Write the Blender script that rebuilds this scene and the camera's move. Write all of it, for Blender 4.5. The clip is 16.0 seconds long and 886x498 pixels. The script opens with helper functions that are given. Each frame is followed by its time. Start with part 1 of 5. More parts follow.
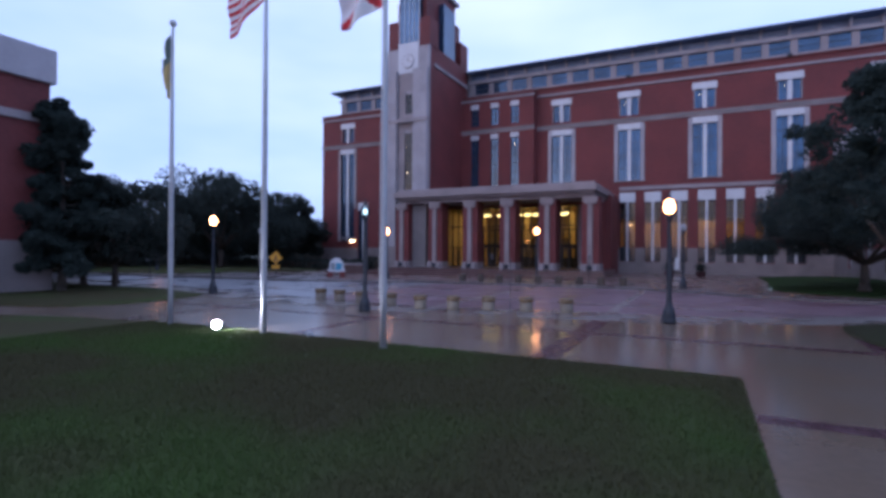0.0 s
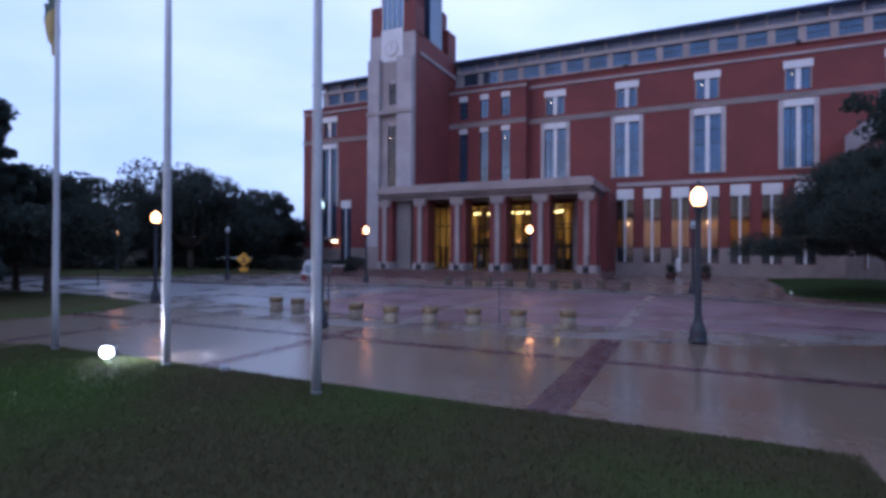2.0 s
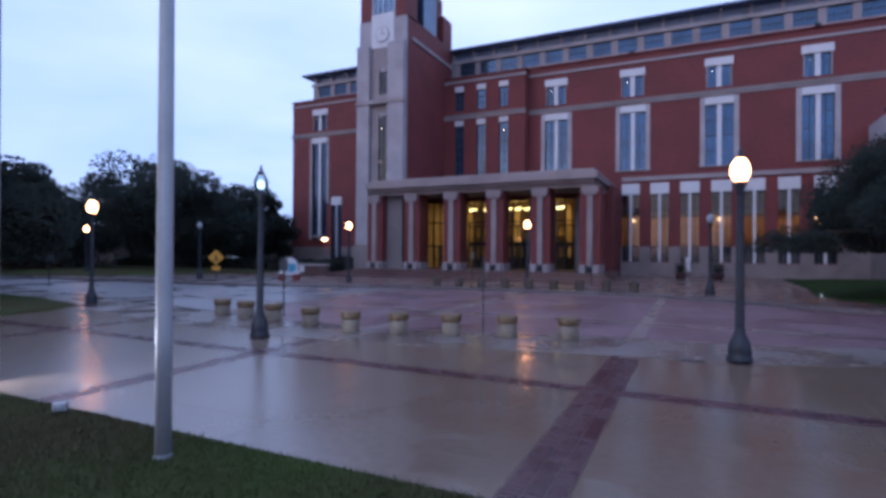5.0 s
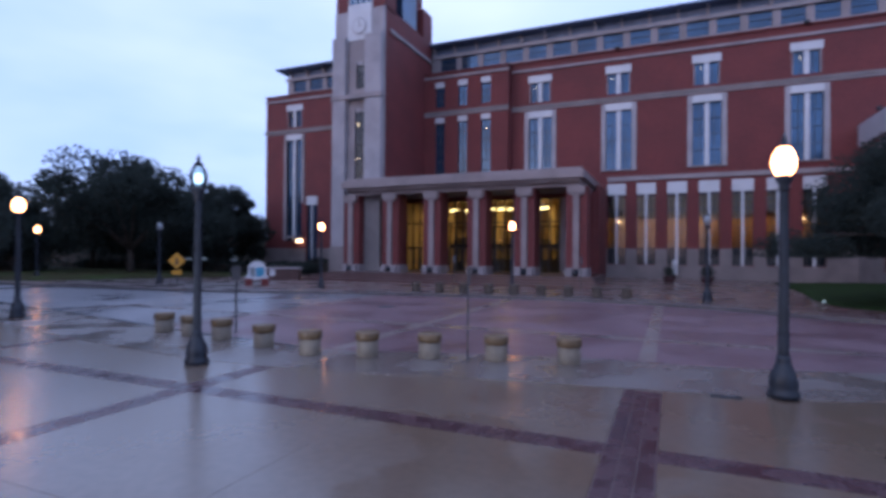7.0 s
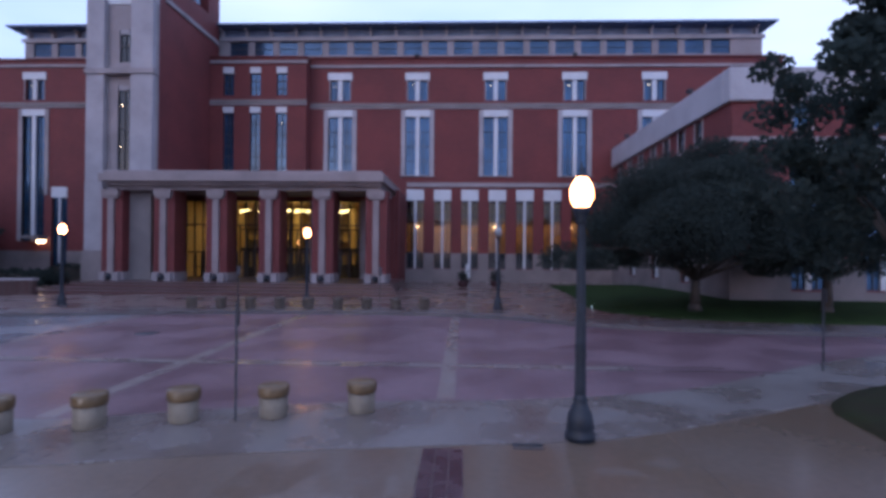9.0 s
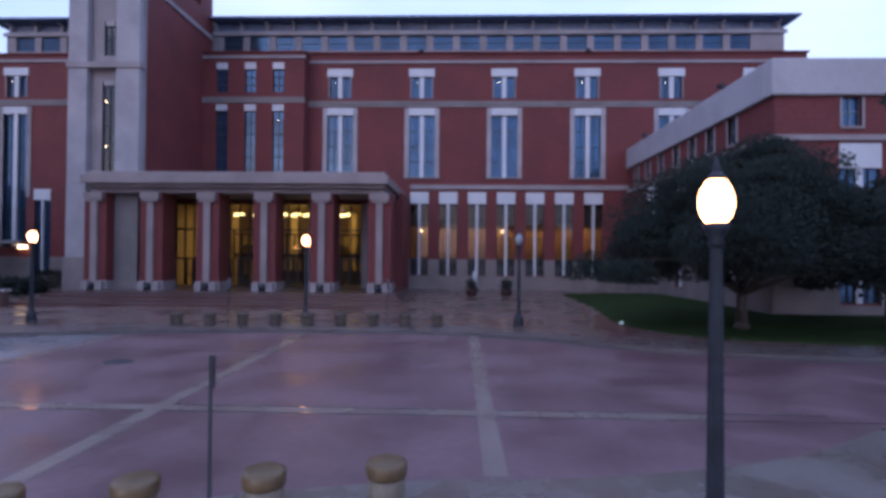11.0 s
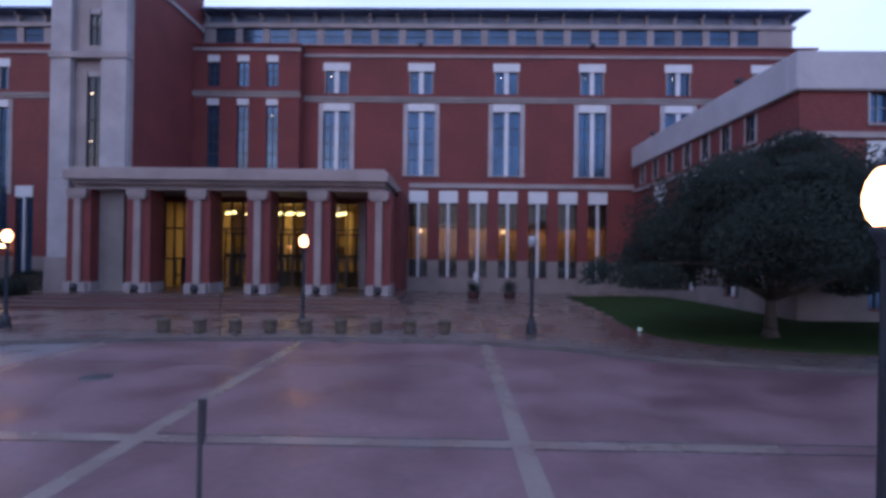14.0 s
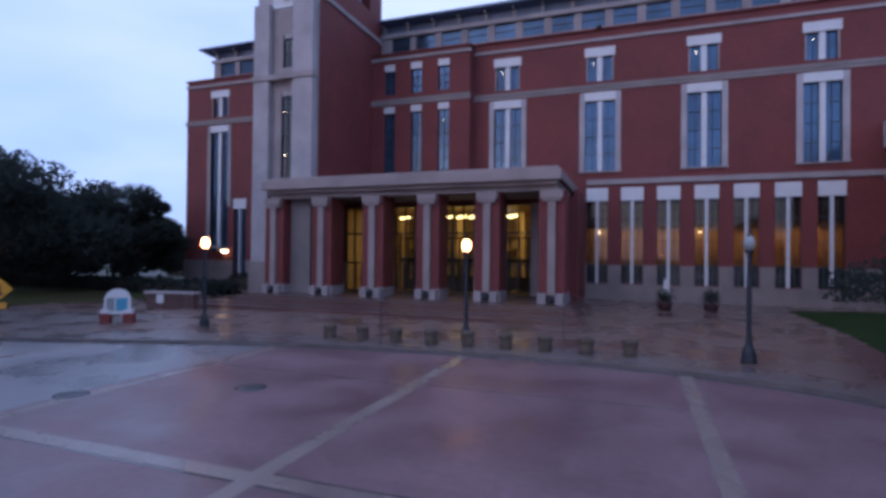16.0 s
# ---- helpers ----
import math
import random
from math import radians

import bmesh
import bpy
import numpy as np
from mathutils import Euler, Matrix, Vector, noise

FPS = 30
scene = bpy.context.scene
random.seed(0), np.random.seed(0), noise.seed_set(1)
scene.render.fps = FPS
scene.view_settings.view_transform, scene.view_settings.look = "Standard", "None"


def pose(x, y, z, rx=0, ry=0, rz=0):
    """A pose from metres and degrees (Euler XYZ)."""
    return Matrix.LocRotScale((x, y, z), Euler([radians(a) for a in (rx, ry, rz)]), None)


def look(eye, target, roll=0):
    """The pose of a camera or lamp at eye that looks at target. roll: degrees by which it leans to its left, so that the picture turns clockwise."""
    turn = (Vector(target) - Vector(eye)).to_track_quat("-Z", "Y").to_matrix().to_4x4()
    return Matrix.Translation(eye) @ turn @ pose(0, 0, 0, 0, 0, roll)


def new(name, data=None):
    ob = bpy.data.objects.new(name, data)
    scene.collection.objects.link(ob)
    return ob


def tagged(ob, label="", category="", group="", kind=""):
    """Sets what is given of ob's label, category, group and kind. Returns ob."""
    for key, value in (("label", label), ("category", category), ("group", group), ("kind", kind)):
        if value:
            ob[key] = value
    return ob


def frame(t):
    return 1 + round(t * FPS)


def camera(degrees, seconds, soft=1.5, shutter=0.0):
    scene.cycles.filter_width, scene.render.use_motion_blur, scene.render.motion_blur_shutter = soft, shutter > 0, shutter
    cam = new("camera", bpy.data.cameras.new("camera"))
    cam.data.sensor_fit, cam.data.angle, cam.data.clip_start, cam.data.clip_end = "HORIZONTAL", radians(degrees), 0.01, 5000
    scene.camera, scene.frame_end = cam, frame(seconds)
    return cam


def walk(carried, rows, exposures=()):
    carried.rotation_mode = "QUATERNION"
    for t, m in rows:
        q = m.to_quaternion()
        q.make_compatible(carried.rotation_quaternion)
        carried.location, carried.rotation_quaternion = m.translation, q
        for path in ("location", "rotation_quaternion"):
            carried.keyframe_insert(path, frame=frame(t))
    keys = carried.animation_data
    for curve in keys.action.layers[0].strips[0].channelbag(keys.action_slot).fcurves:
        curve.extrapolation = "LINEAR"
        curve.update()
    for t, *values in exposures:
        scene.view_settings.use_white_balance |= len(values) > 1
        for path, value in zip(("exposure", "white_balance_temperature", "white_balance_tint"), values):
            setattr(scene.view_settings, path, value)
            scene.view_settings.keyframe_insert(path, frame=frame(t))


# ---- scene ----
cam = camera(79.8, 16.0, soft=3.6, shutter=0.5)

PATH = [
    (0, (0.577, -0.855, 2.561), (-0.302, 0.941, 2.569), 0.4),
    (0.5, (0.55, -0.104, 2.582), (-0.395, 1.659, 2.577), 0.2),
    (1, (0.231, 0.844, 2.575), (-0.766, 2.578, 2.577), 0.3),
    (1.5, (-0.294, 1.99, 2.646), (-1.17, 3.787, 2.651), 0.3),
    (2, (-0.671, 3.082, 2.628), (-1.522, 4.892, 2.636), 0.3),
    (2.5, (-0.989, 4.209, 2.549), (-1.857, 6.011, 2.563), 0.4),
    (3, (-1.19, 5.16, 2.468), (-2.076, 6.953, 2.484), 0.4),
    (5.5, (-1.544, 7.192, 2.385), (-2.398, 9.001, 2.396), 0.4),
    (6, (-1.762, 7.784, 2.473), (-2.618, 9.592, 2.487), 0.4),
    (6.5, (-2.059, 8.414, 2.519), (-2.922, 10.218, 2.531), 0.4),
    (7, (-2.373, 8.986, 2.563), (-3.164, 10.823, 2.576), 0.4),
    (7.5, (-2.559, 9.439, 2.722), (-3.047, 11.379, 2.739), 0.5),
    (8, (-2.543, 9.938, 2.924), (-2.769, 11.925, 2.941), 0.6),
    (8.5, (-2.481, 10.347, 3.06), (-2.566, 12.345, 3.072), 0.5),
    (11, (-3.518, 13.855, 3.594), (-3.582, 15.854, 3.614), 0.5),
    (11.5, (-3.7, 14.085, 3.608), (-3.767, 16.084, 3.625), 0.6),
    (12, (-3.857, 14.131, 3.634), (-3.919, 16.13, 3.65), 0.6),
    (12.5, (-4.054, 14.353, 3.636), (-4.113, 16.352, 3.655), 0.6),
    (13, (-4.251, 14.705, 3.623), (-4.308, 16.704, 3.645), 0.6),
    (13.5, (-4.392, 15.147, 3.657), (-4.448, 17.147, 3.679), 0.6),
    (14, (-4.31, 15.523, 3.702), (-4.344, 17.522, 3.721), 0.7),
    (14.5, (-4.248, 16.092, 3.723), (-4.273, 18.092, 3.744), 0.6),
    (15, (-4.239, 16.851, 3.762), (-4.754, 18.783, 3.779), 0.6),
    (15.5, (-4.319, 17.655, 3.746), (-4.996, 19.537, 3.765), 0.6),
    (16, (-4.406, 18.551, 3.799), (-5.09, 20.43, 3.822), 0.6),
]
walk(cam, [(t, look(eye, target, roll)) for t, eye, target, roll in PATH], [(0, 0.09, 5680, 29), (7, 0.08, 5680, 29), (8.5, 0.13, 5680, 29), (13.5, 0.13, 5680, 29), (14.6, 0.08, 5680, 29), (15.3, -0.06, 5680, 29), (16, -0.05, 5680, 29)])

# ---------- world, sun, exposure ----------
world = bpy.data.worlds.new("overcast_dusk")
scene.world = world
world.use_nodes = True
wn, wl = world.node_tree.nodes, world.node_tree.links
wn.clear()
w_out = wn.new("ShaderNodeOutputWorld")
w_add = wn.new("ShaderNodeAddShader")
w_sky = wn.new("ShaderNodeTexSky")
w_sky.sky_type, w_sky.sun_disc = "NISHITA", False
w_sky.sun_elevation, w_sky.sun_rotation = radians(6), radians(200)
w_bg1 = wn.new("ShaderNodeBackground")
w_bg1.inputs["Strength"].default_value = 0.05
w_bg2 = wn.new("ShaderNodeBackground")
w_bg2.inputs["Strength"].default_value = 0.98
w_tc = wn.new("ShaderNodeTexCoord")
w_map = wn.new("ShaderNodeMapping")
w_map.inputs["Scale"].default_value = (1.0, 1.0, 3.0)
w_noise = wn.new("ShaderNodeTexNoise")
w_noise.inputs["Scale"].default_value = 1.5
w_noise.inputs["Detail"].default_value = 4.0
w_ramp = wn.new("ShaderNodeValToRGB")
w_ramp.color_ramp.elements[0].position, w_ramp.color_ramp.elements[0].color = 0.30, (0.35, 0.57, 1.0, 1)
w_ramp.color_ramp.elements[1].position, w_ramp.color_ramp.elements[1].color = 0.72, (0.73, 0.89, 1.10, 1)
wl.new(w_tc.outputs["Generated"], w_map.inputs["Vector"])
wl.new(w_map.outputs["Vector"], w_noise.inputs["Vector"])
w_sep = wn.new("ShaderNodeSeparateXYZ")
w_low = wn.new("ShaderNodeMapRange")
w_low.inputs["From Min"].default_value, w_low.inputs["From Max"].default_value = 0.0, 0.42
w_low.inputs["To Min"].default_value, w_low.inputs["To Max"].default_value = -0.13, 0.07
w_sum = wn.new("ShaderNodeMath")
wl.new(w_tc.outputs["Generated"], w_sep.inputs[0])
wl.new(w_sep.outputs["Z"], w_low.inputs["Value"])
wl.new(w_noise.outputs["Fac"], w_sum.inputs[0])
wl.new(w_low.outputs["Result"], w_sum.inputs[1])
wl.new(w_sum.outputs[0], w_ramp.inputs["Fac"])
wl.new(w_ramp.outputs["Color"], w_bg2.inputs["Color"])
wl.new(w_sky.outputs["Color"], w_bg1.inputs["Color"])
wl.new(w_bg1.outputs[0], w_add.inputs[0])
wl.new(w_bg2.outputs[0], w_add.inputs[1])
wl.new(w_add.outputs[0], w_out.inputs["Surface"])

sun = new("sun", bpy.data.lights.new("sun", "SUN"))
sun.data.energy, sun.data.angle, sun.data.color = 0.3, radians(40), (0.9, 0.95, 1.0)
sun.matrix_world = look((-40, -60, 70), (0, 20, 0))


# ---------- materials ----------
def material(name, base, rough=0.7, metal=0.0, var=0.15, scale=1.5, fine=18.0, bump=0.0, second=None, rough_var=0.0, spec=0.5, edge=0.15, mid=0.49):
    m = bpy.data.materials.new(name)
    m.use_nodes = True
    nt = m.node_tree
    n, l = nt.nodes, nt.links
    b = n["Principled BSDF"]
    tc = n.new("ShaderNodeTexCoord")
    big = n.new("ShaderNodeTexNoise")
    big.inputs["Scale"].default_value, big.inputs["Detail"].default_value = scale, 6
    small = n.new("ShaderNodeTexNoise")
    small.inputs["Scale"].default_value, small.inputs["Detail"].default_value = fine, 4
    geo = n.new("ShaderNodeNewGeometry")
    l.new(geo.outputs["Position"], big.inputs["Vector"])
    l.new(geo.outputs["Position"], small.inputs["Vector"])
    ramp = n.new("ShaderNodeValToRGB")
    a = second or tuple(c * (1 - 2 * var) for c in base)
    ramp.color_ramp.elements[0].position, ramp.color_ramp.elements[0].color = mid - edge, (*a, 1)
    ramp.color_ramp.elements[1].position, ramp.color_ramp.elements[1].color = mid + edge, (*base, 1)
    l.new(big.outputs["Fac"], ramp.inputs["Fac"])
    mix = n.new("ShaderNodeMix")
    mix.data_type, mix.blend_type = "RGBA", "MULTIPLY"
    mix.inputs["Factor"].default_value = min(1.0, var * 3)
    l.new(ramp.outputs["Color"], mix.inputs["A"])
    mono = n.new("ShaderNodeMapRange")
    mono.inputs["From Min"].default_value, mono.inputs["From Max"].default_value = 0.25, 0.75
    mono.inputs["To Min"].default_value, mono.inputs["To Max"].default_value = 0.7, 1.2
    l.new(small.outputs["Fac"], mono.inputs["Value"])
    l.new(mono.outputs["Result"], mix.inputs["B"])
    l.new(mix.outputs["Result"], b.inputs["Base Color"])
    b.inputs["Metallic"].default_value = metal
    b.inputs["Specular IOR Level"].default_value = spec
    if rough_var:
        rr = n.new("ShaderNodeMapRange")
        rr.inputs["From Min"].default_value, rr.inputs["From Max"].default_value = 0.35, 0.65
        rr.inputs["To Min"].default_value, rr.inputs["To Max"].default_value = max(0.02, rough - rough_var), rough + rough_var
        l.new(big.outputs["Fac"], rr.inputs["Value"])
        l.new(rr.outputs["Result"], b.inputs["Roughness"])
    else:
        b.inputs["Roughness"].default_value = rough
    if bump:
        bp = n.new("ShaderNodeBump")
        bp.inputs["Strength"].default_value, bp.inputs["Distance"].default_value = bump, 0.02
        l.new(small.outputs["Fac"], bp.inputs["Height"])
        l.new(bp.outputs["Normal"], b.inputs["Normal"])
    return m


def brick_material(name, c1, c2, mortar, width=0.22, height=0.075, gap=0.010, rough=0.75, flat=False):
    m = material(name, c1, rough, second=c2, var=0.12, scale=0.35, fine=6.0)
    n, l = m.node_tree.nodes, m.node_tree.links
    b = n["Principled BSDF"]
    geo = n.new("ShaderNodeNewGeometry")
    sep = n.new("ShaderNodeSeparateXYZ")
    l.new(geo.outputs["Position"], sep.inputs[0])
    com = n.new("ShaderNodeCombineXYZ")
    if flat:
        l.new(sep.outputs["X"], com.inputs["X"])
        l.new(sep.outputs["Y"], com.inputs["Y"])
    else:
        add = n.new("ShaderNodeMath")
        l.new(sep.outputs["X"], add.inputs[0])
        l.new(sep.outputs["Y"], add.inputs[1])
        l.new(add.outputs[0], com.inputs["X"])
        l.new(sep.outputs["Z"], com.inputs["Y"])
    bt = n.new("ShaderNodeTexBrick")
    bt.inputs["Scale"].default_value = 1.0
    bt.inputs["Brick Width"].default_value, bt.inputs["Row Height"].default_value = width, height
    bt.inputs["Mortar Size"].default_value = gap
    bt.inputs["Color1"].default_value = (1.0, 1.0, 1.0, 1)
    bt.inputs["Color2"].default_value = (0.72, 0.70, 0.70, 1)
    bt.inputs["Mortar"].default_value = (*mortar, 1)
    l.new(com.outputs[0], bt.inputs["Vector"])
    old = b.inputs["Base Color"].links[0].from_socket
    mul = n.new("ShaderNodeMix")
    mul.data_type, mul.blend_type = "RGBA", "MULTIPLY"
    mul.inputs["Factor"].default_value = 1.0
    l.new(old, mul.inputs["A"])
    l.new(bt.outputs["Color"], mul.inputs["B"])
    l.new(mul.outputs["Result"], b.inputs["Base Color"])
    return m


def glow_material(name, color, strength):
    m = bpy.data.materials.new(name)
    m.use_nodes = True
    b = m.node_tree.nodes["Principled BSDF"]
    b.inputs["Base Color"].default_value = (*[min(0.8, c) for c in color], 1)
    b.inputs["Emission Color"].default_value = (*color, 1)
    b.inputs["Emission Strength"].default_value = strength
    return m


def clear_glass(name, tint, amount=0.12):
    m = bpy.data.materials.new(name)
    m.use_nodes = True
    n, l = m.node_tree.nodes, m.node_tree.links
    n.clear()
    out = n.new("ShaderNodeOutputMaterial")
    mix = n.new("ShaderNodeMixShader")
    tr = n.new("ShaderNodeBsdfTransparent")
    tr.inputs["Color"].default_value = (*tint, 1)
    gl = n.new("ShaderNodeBsdfGlossy")
    gl.inputs["Roughness"].default_value = 0.03
    fr = n.new("ShaderNodeFresnel")
    fr.inputs["IOR"].default_value = 1.5
    l.new(fr.outputs[0], mix.inputs["Fac"])
    l.new(tr.outputs[0], mix.inputs[1])
    l.new(gl.outputs[0], mix.inputs[2])
    l.new(mix.outputs[0], out.inputs["Surface"])
    return m


BRICK = brick_material("red_brick", (0.176, 0.034, 0.032), (0.138, 0.028, 0.027), (0.95, 0.95, 0.95))
BRICK_UNIT = material("wet_red_brick_unit", (0.078, 0.034, 0.038), 0.26, var=0.18, scale=2.5, fine=20, second=(0.052, 0.024, 0.028), rough_var=0.1)
BRICK_PAVE = brick_material("brick_paving", (0.128, 0.082, 0.076), (0.108, 0.068, 0.063), (0.8, 0.55, 0.55), 0.2, 0.1, 0.008, 0.28, True)
STONE = material("limestone", (0.305, 0.258, 0.262), 0.75, var=0.12, scale=0.5, fine=9)
STONE_BASE = material("granite_base", (0.22, 0.18, 0.175), 0.6, var=0.14, scale=0.6, fine=14)
WHITE = material("white_panel", (0.55, 0.55, 0.575), 0.5, var=0.05, scale=0.8)
ROOFING = material("dark_metal_roof", (0.12, 0.17, 0.28), 0.5, metal=0.15, var=0.15)
SOFFIT = material("slate_blue_soffit", (0.20, 0.26, 0.38), 0.6, var=0.12)
FRAME = material("dark_bronze_frame", (0.05, 0.05, 0.055), 0.45, metal=0.4, var=0.1)
GLASS_DARK = material("tinted_window_glass", (0.050, 0.112, 0.205), 0.10, metal=0.6, var=0.2, scale=0.4, fine=0.9, spec=0.8)
GLASS_DEEP = material("dark_window_glass", (0.018, 0.025, 0.032), 0.08, var=0.2, scale=0.5, fine=1.0, spec=0.6)
GLASS = clear_glass("clear_window_glass", (0.82, 0.86, 0.84))
GLASS_SMOKE = clear_glass("smoked_window_glass", (0.62, 0.58, 0.52))
def puddled(name, base, second, west=-5.2):
    """Damp concrete with sharp-edged films of standing water, more of them towards the low west side."""
    m = material(name, base, 0.2, var=0.12, scale=0.30, fine=7, edge=0.12, second=second, spec=0.6)
    n, l = m.node_tree.nodes, m.node_tree.links
    b = n["Principled BSDF"]
    geo = n.new("ShaderNodeNewGeometry")
    sep = n.new("ShaderNodeSeparateXYZ")
    l.new(geo.outputs["Position"], sep.inputs[0])
    noise_tex = n.new("ShaderNodeTexNoise")
    noise_tex.inputs["Scale"].default_value, noise_tex.inputs["Detail"].default_value, noise_tex.inputs["Roughness"].default_value = 0.33, 8, 0.6
    l.new(geo.outputs["Position"], noise_tex.inputs["Vector"])
    fall = n.new("ShaderNodeMapRange")
    fall.inputs["From Min"].default_value, fall.inputs["From Max"].default_value = west - 3.5, west + 3.5
    fall.inputs["To Min"].default_value, fall.inputs["To Max"].default_value = 0.17, -0.06
    l.new(sep.outputs["X"], fall.inputs["Value"])
    add = n.new("ShaderNodeMath")
    l.new(noise_tex.outputs["Fac"], add.inputs[0])
    l.new(fall.outputs["Result"], add.inputs[1])
    film = n.new("ShaderNodeMapRange")
    film.inputs["From Min"].default_value, film.inputs["From Max"].default_value = 0.515, 0.535
    l.new(add.outputs[0], film.inputs["Value"])
    for key, dry, wet in (("Roughness", 0.15, 0.25), ("Specular IOR Level", 0.5, 1.0)):
        mr = n.new("ShaderNodeMapRange")
        mr.inputs["To Min"].default_value, mr.inputs["To Max"].default_value = dry, wet
        l.new(film.outputs["Result"], mr.inputs["Value"])
        l.new(mr.outputs["Result"], b.inputs[key])
    return m


CONCRETE = puddled("wet_plaza_concrete", (0.146, 0.111, 0.088), (0.132, 0.091, 0.063))
APRON = material("wet_pale_concrete", (0.156, 0.132, 0.122), 0.28, var=0.14, scale=0.5, fine=6, edge=0.08, second=(0.125, 0.099, 0.086), rough_var=0.12, bump=0.15, spec=0.75)
SIDEWALK = material("wet_concrete_walk", (0.132, 0.106, 0.102), 0.3, var=0.14, scale=0.5, fine=8, second=(0.105, 0.080, 0.076), rough_var=0.12, bump=0.2, spec=0.65)
KERB = material("wet_kerb_stone", (0.115, 0.098, 0.100), 0.4, var=0.15, scale=1.2, fine=10)
ROAD = material("wet_pink_paving", (0.160, 0.090, 0.101), 0.40, var=0.20, scale=0.42, fine=4.5, second=(0.118, 0.066, 0.074), rough_var=0.12, bump=0.3, spec=0.55)
ASPHALT = material("wet_asphalt", (0.07, 0.07, 0.075), 0.18, var=0.15, scale=0.3, fine=20, rough_var=0.1)
FARPAVE = material("wet_brown_paving", (0.155, 0.10, 0.086), 0.28, var=0.14, scale=0.35, fine=9, second=(0.10, 0.065, 0.057), rough_var=0.12, bump=0.25, spec=0.6)
TURF = material("turf_soil", (0.038, 0.060, 0.017), 0.9, var=0.2, scale=0.20, fine=25, edge=0.10, mid=0.545, second=(0.046, 0.042, 0.020), bump=0.6, spec=0.08)
LUSH = material("lush_wet_turf", (0.018, 0.031, 0.010), 0.9, var=0.2, scale=0.8, fine=14, second=(0.023, 0.042, 0.012), bump=0.8, spec=0.08)
SPARSE = material("sparse_dark_turf", (0.030, 0.034, 0.016), 0.95, var=0.2, scale=1.1, fine=14, second=(0.032, 0.028, 0.017), bump=0.8, spec=0.05)
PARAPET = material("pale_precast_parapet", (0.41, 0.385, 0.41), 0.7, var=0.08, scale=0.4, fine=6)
STREET = material("wet_grey_street", (0.17, 0.165, 0.18), 0.33, var=0.12, scale=0.25, fine=10, rough_var=0.12, bump=0.3, spec=1.0)
# buff course stone; also serves as painted shade on one tower pier
STONE_DARK = material("buff_stone_and_pier_shade", (0.215, 0.185, 0.18), 0.75, var=0.12, scale=0.5, fine=9)
PORTICO_STONE = material("rosy_portico_stone", (0.285, 0.222, 0.215), 0.7, var=0.12, scale=0.5, fine=9)
STONE_LIGHT = material("pale_limestone", (0.37, 0.335, 0.35), 0.75, var=0.12, scale=0.5, fine=9)
GRASS = material("grass_blades", (0.050, 0.086, 0.022), 0.9, var=0.2, scale=0.20, fine=12, edge=0.10, mid=0.545, second=(0.064, 0.060, 0.029), spec=0.1)
FIELD = material("distant_ground", (0.05, 0.06, 0.035), 0.9, var=0.2, scale=0.1, fine=2)
def leaf_material(name, base, second):
    """Matt leaves that pass some light through."""
    m = material(name, base, 0.9, var=0.12, scale=0.5, fine=3, second=second, spec=0.02)
    n, l = m.node_tree.nodes, m.node_tree.links
    b = n["Principled BSDF"]
    tr = n.new("ShaderNodeBsdfTranslucent")
    mix = n.new("ShaderNodeMixShader")
    mix.inputs["Fac"].default_value = 0.5
    l.new(b.inputs["Base Color"].links[0].from_socket, tr.inputs["Color"])
    l.new(b.outputs[0], mix.inputs[1])
    l.new(tr.outputs[0], mix.inputs[2])
    l.new(mix.outputs[0], n["Material Output"].inputs["Surface"])
    return m


LEAF = leaf_material("oak_leaves", (0.051, 0.062, 0.054), (0.041, 0.052, 0.047))
LEAF_PINE = leaf_material("pine_needles", (0.050, 0.066, 0.060), (0.041, 0.056, 0.051))
BARK = material("bark", (0.07, 0.055, 0.045), 0.9, var=0.2, scale=3, fine=20, bump=0.6)
IRON = material("black_painted_iron", (0.022, 0.027, 0.038), 0.45, var=0.2, scale=4, fine=20, spec=0.35)
ALU = material("brushed_aluminium", (0.36, 0.375, 0.40), 0.5, metal=0.35, var=0.06, scale=2)
BOLLARD = material("tan_concrete", (0.20, 0.165, 0.125), 0.55, var=0.14, scale=5, fine=30, bump=0.3)
BOLLARD_CAP = material("ochre_cap", (0.135, 0.083, 0.038), 0.4, var=0.14, scale=5, fine=30)
SIGN_YELLOW = material("warning_yellow", (0.60, 0.27, 0.015), 0.5, var=0.05)
SIGN_GREY = material("sign_back_metal", (0.22, 0.24, 0.26), 0.45, metal=0.6, var=0.08)
POST = material("dark_steel_post", (0.05, 0.055, 0.065), 0.45, metal=0.4, var=0.1)
BLUE = material("blue_print", (0.05, 0.28, 0.42), 0.5, var=0.1, scale=4)
RED = material("red_cloth", (0.55, 0.03, 0.04), 0.8, var=0.08, scale=6)
NAVY = material("navy_cloth", (0.03, 0.04, 0.14), 0.8, var=0.08, scale=6)
CLOTH = material("white_cloth", (0.75, 0.75, 0.78), 0.8, var=0.05, scale=6)
SAGE = material("grey_green_cloth", (0.12, 0.16, 0.14), 0.8, var=0.15, scale=3)
PLASTER = material("warm_lobby_plaster", (0.62, 0.47, 0.24), 0.7, var=0.08)
OCHRE = material("ochre_column_paint", (0.55, 0.40, 0.16), 0.6, var=0.1)
FLOORING = material("lobby_floor", (0.25, 0.19, 0.13), 0.25, var=0.1)
GLOBE_WARM = glow_material("warm_globe", (1.0, 0.38, 0.13), 17.0)
GLOBE_COOL = clear_glass("clear_globe_glass", (0.75, 0.82, 0.82))
BULB_COOL = glow_material("cool_bulb", (0.72, 1.0, 0.95), 2.2)
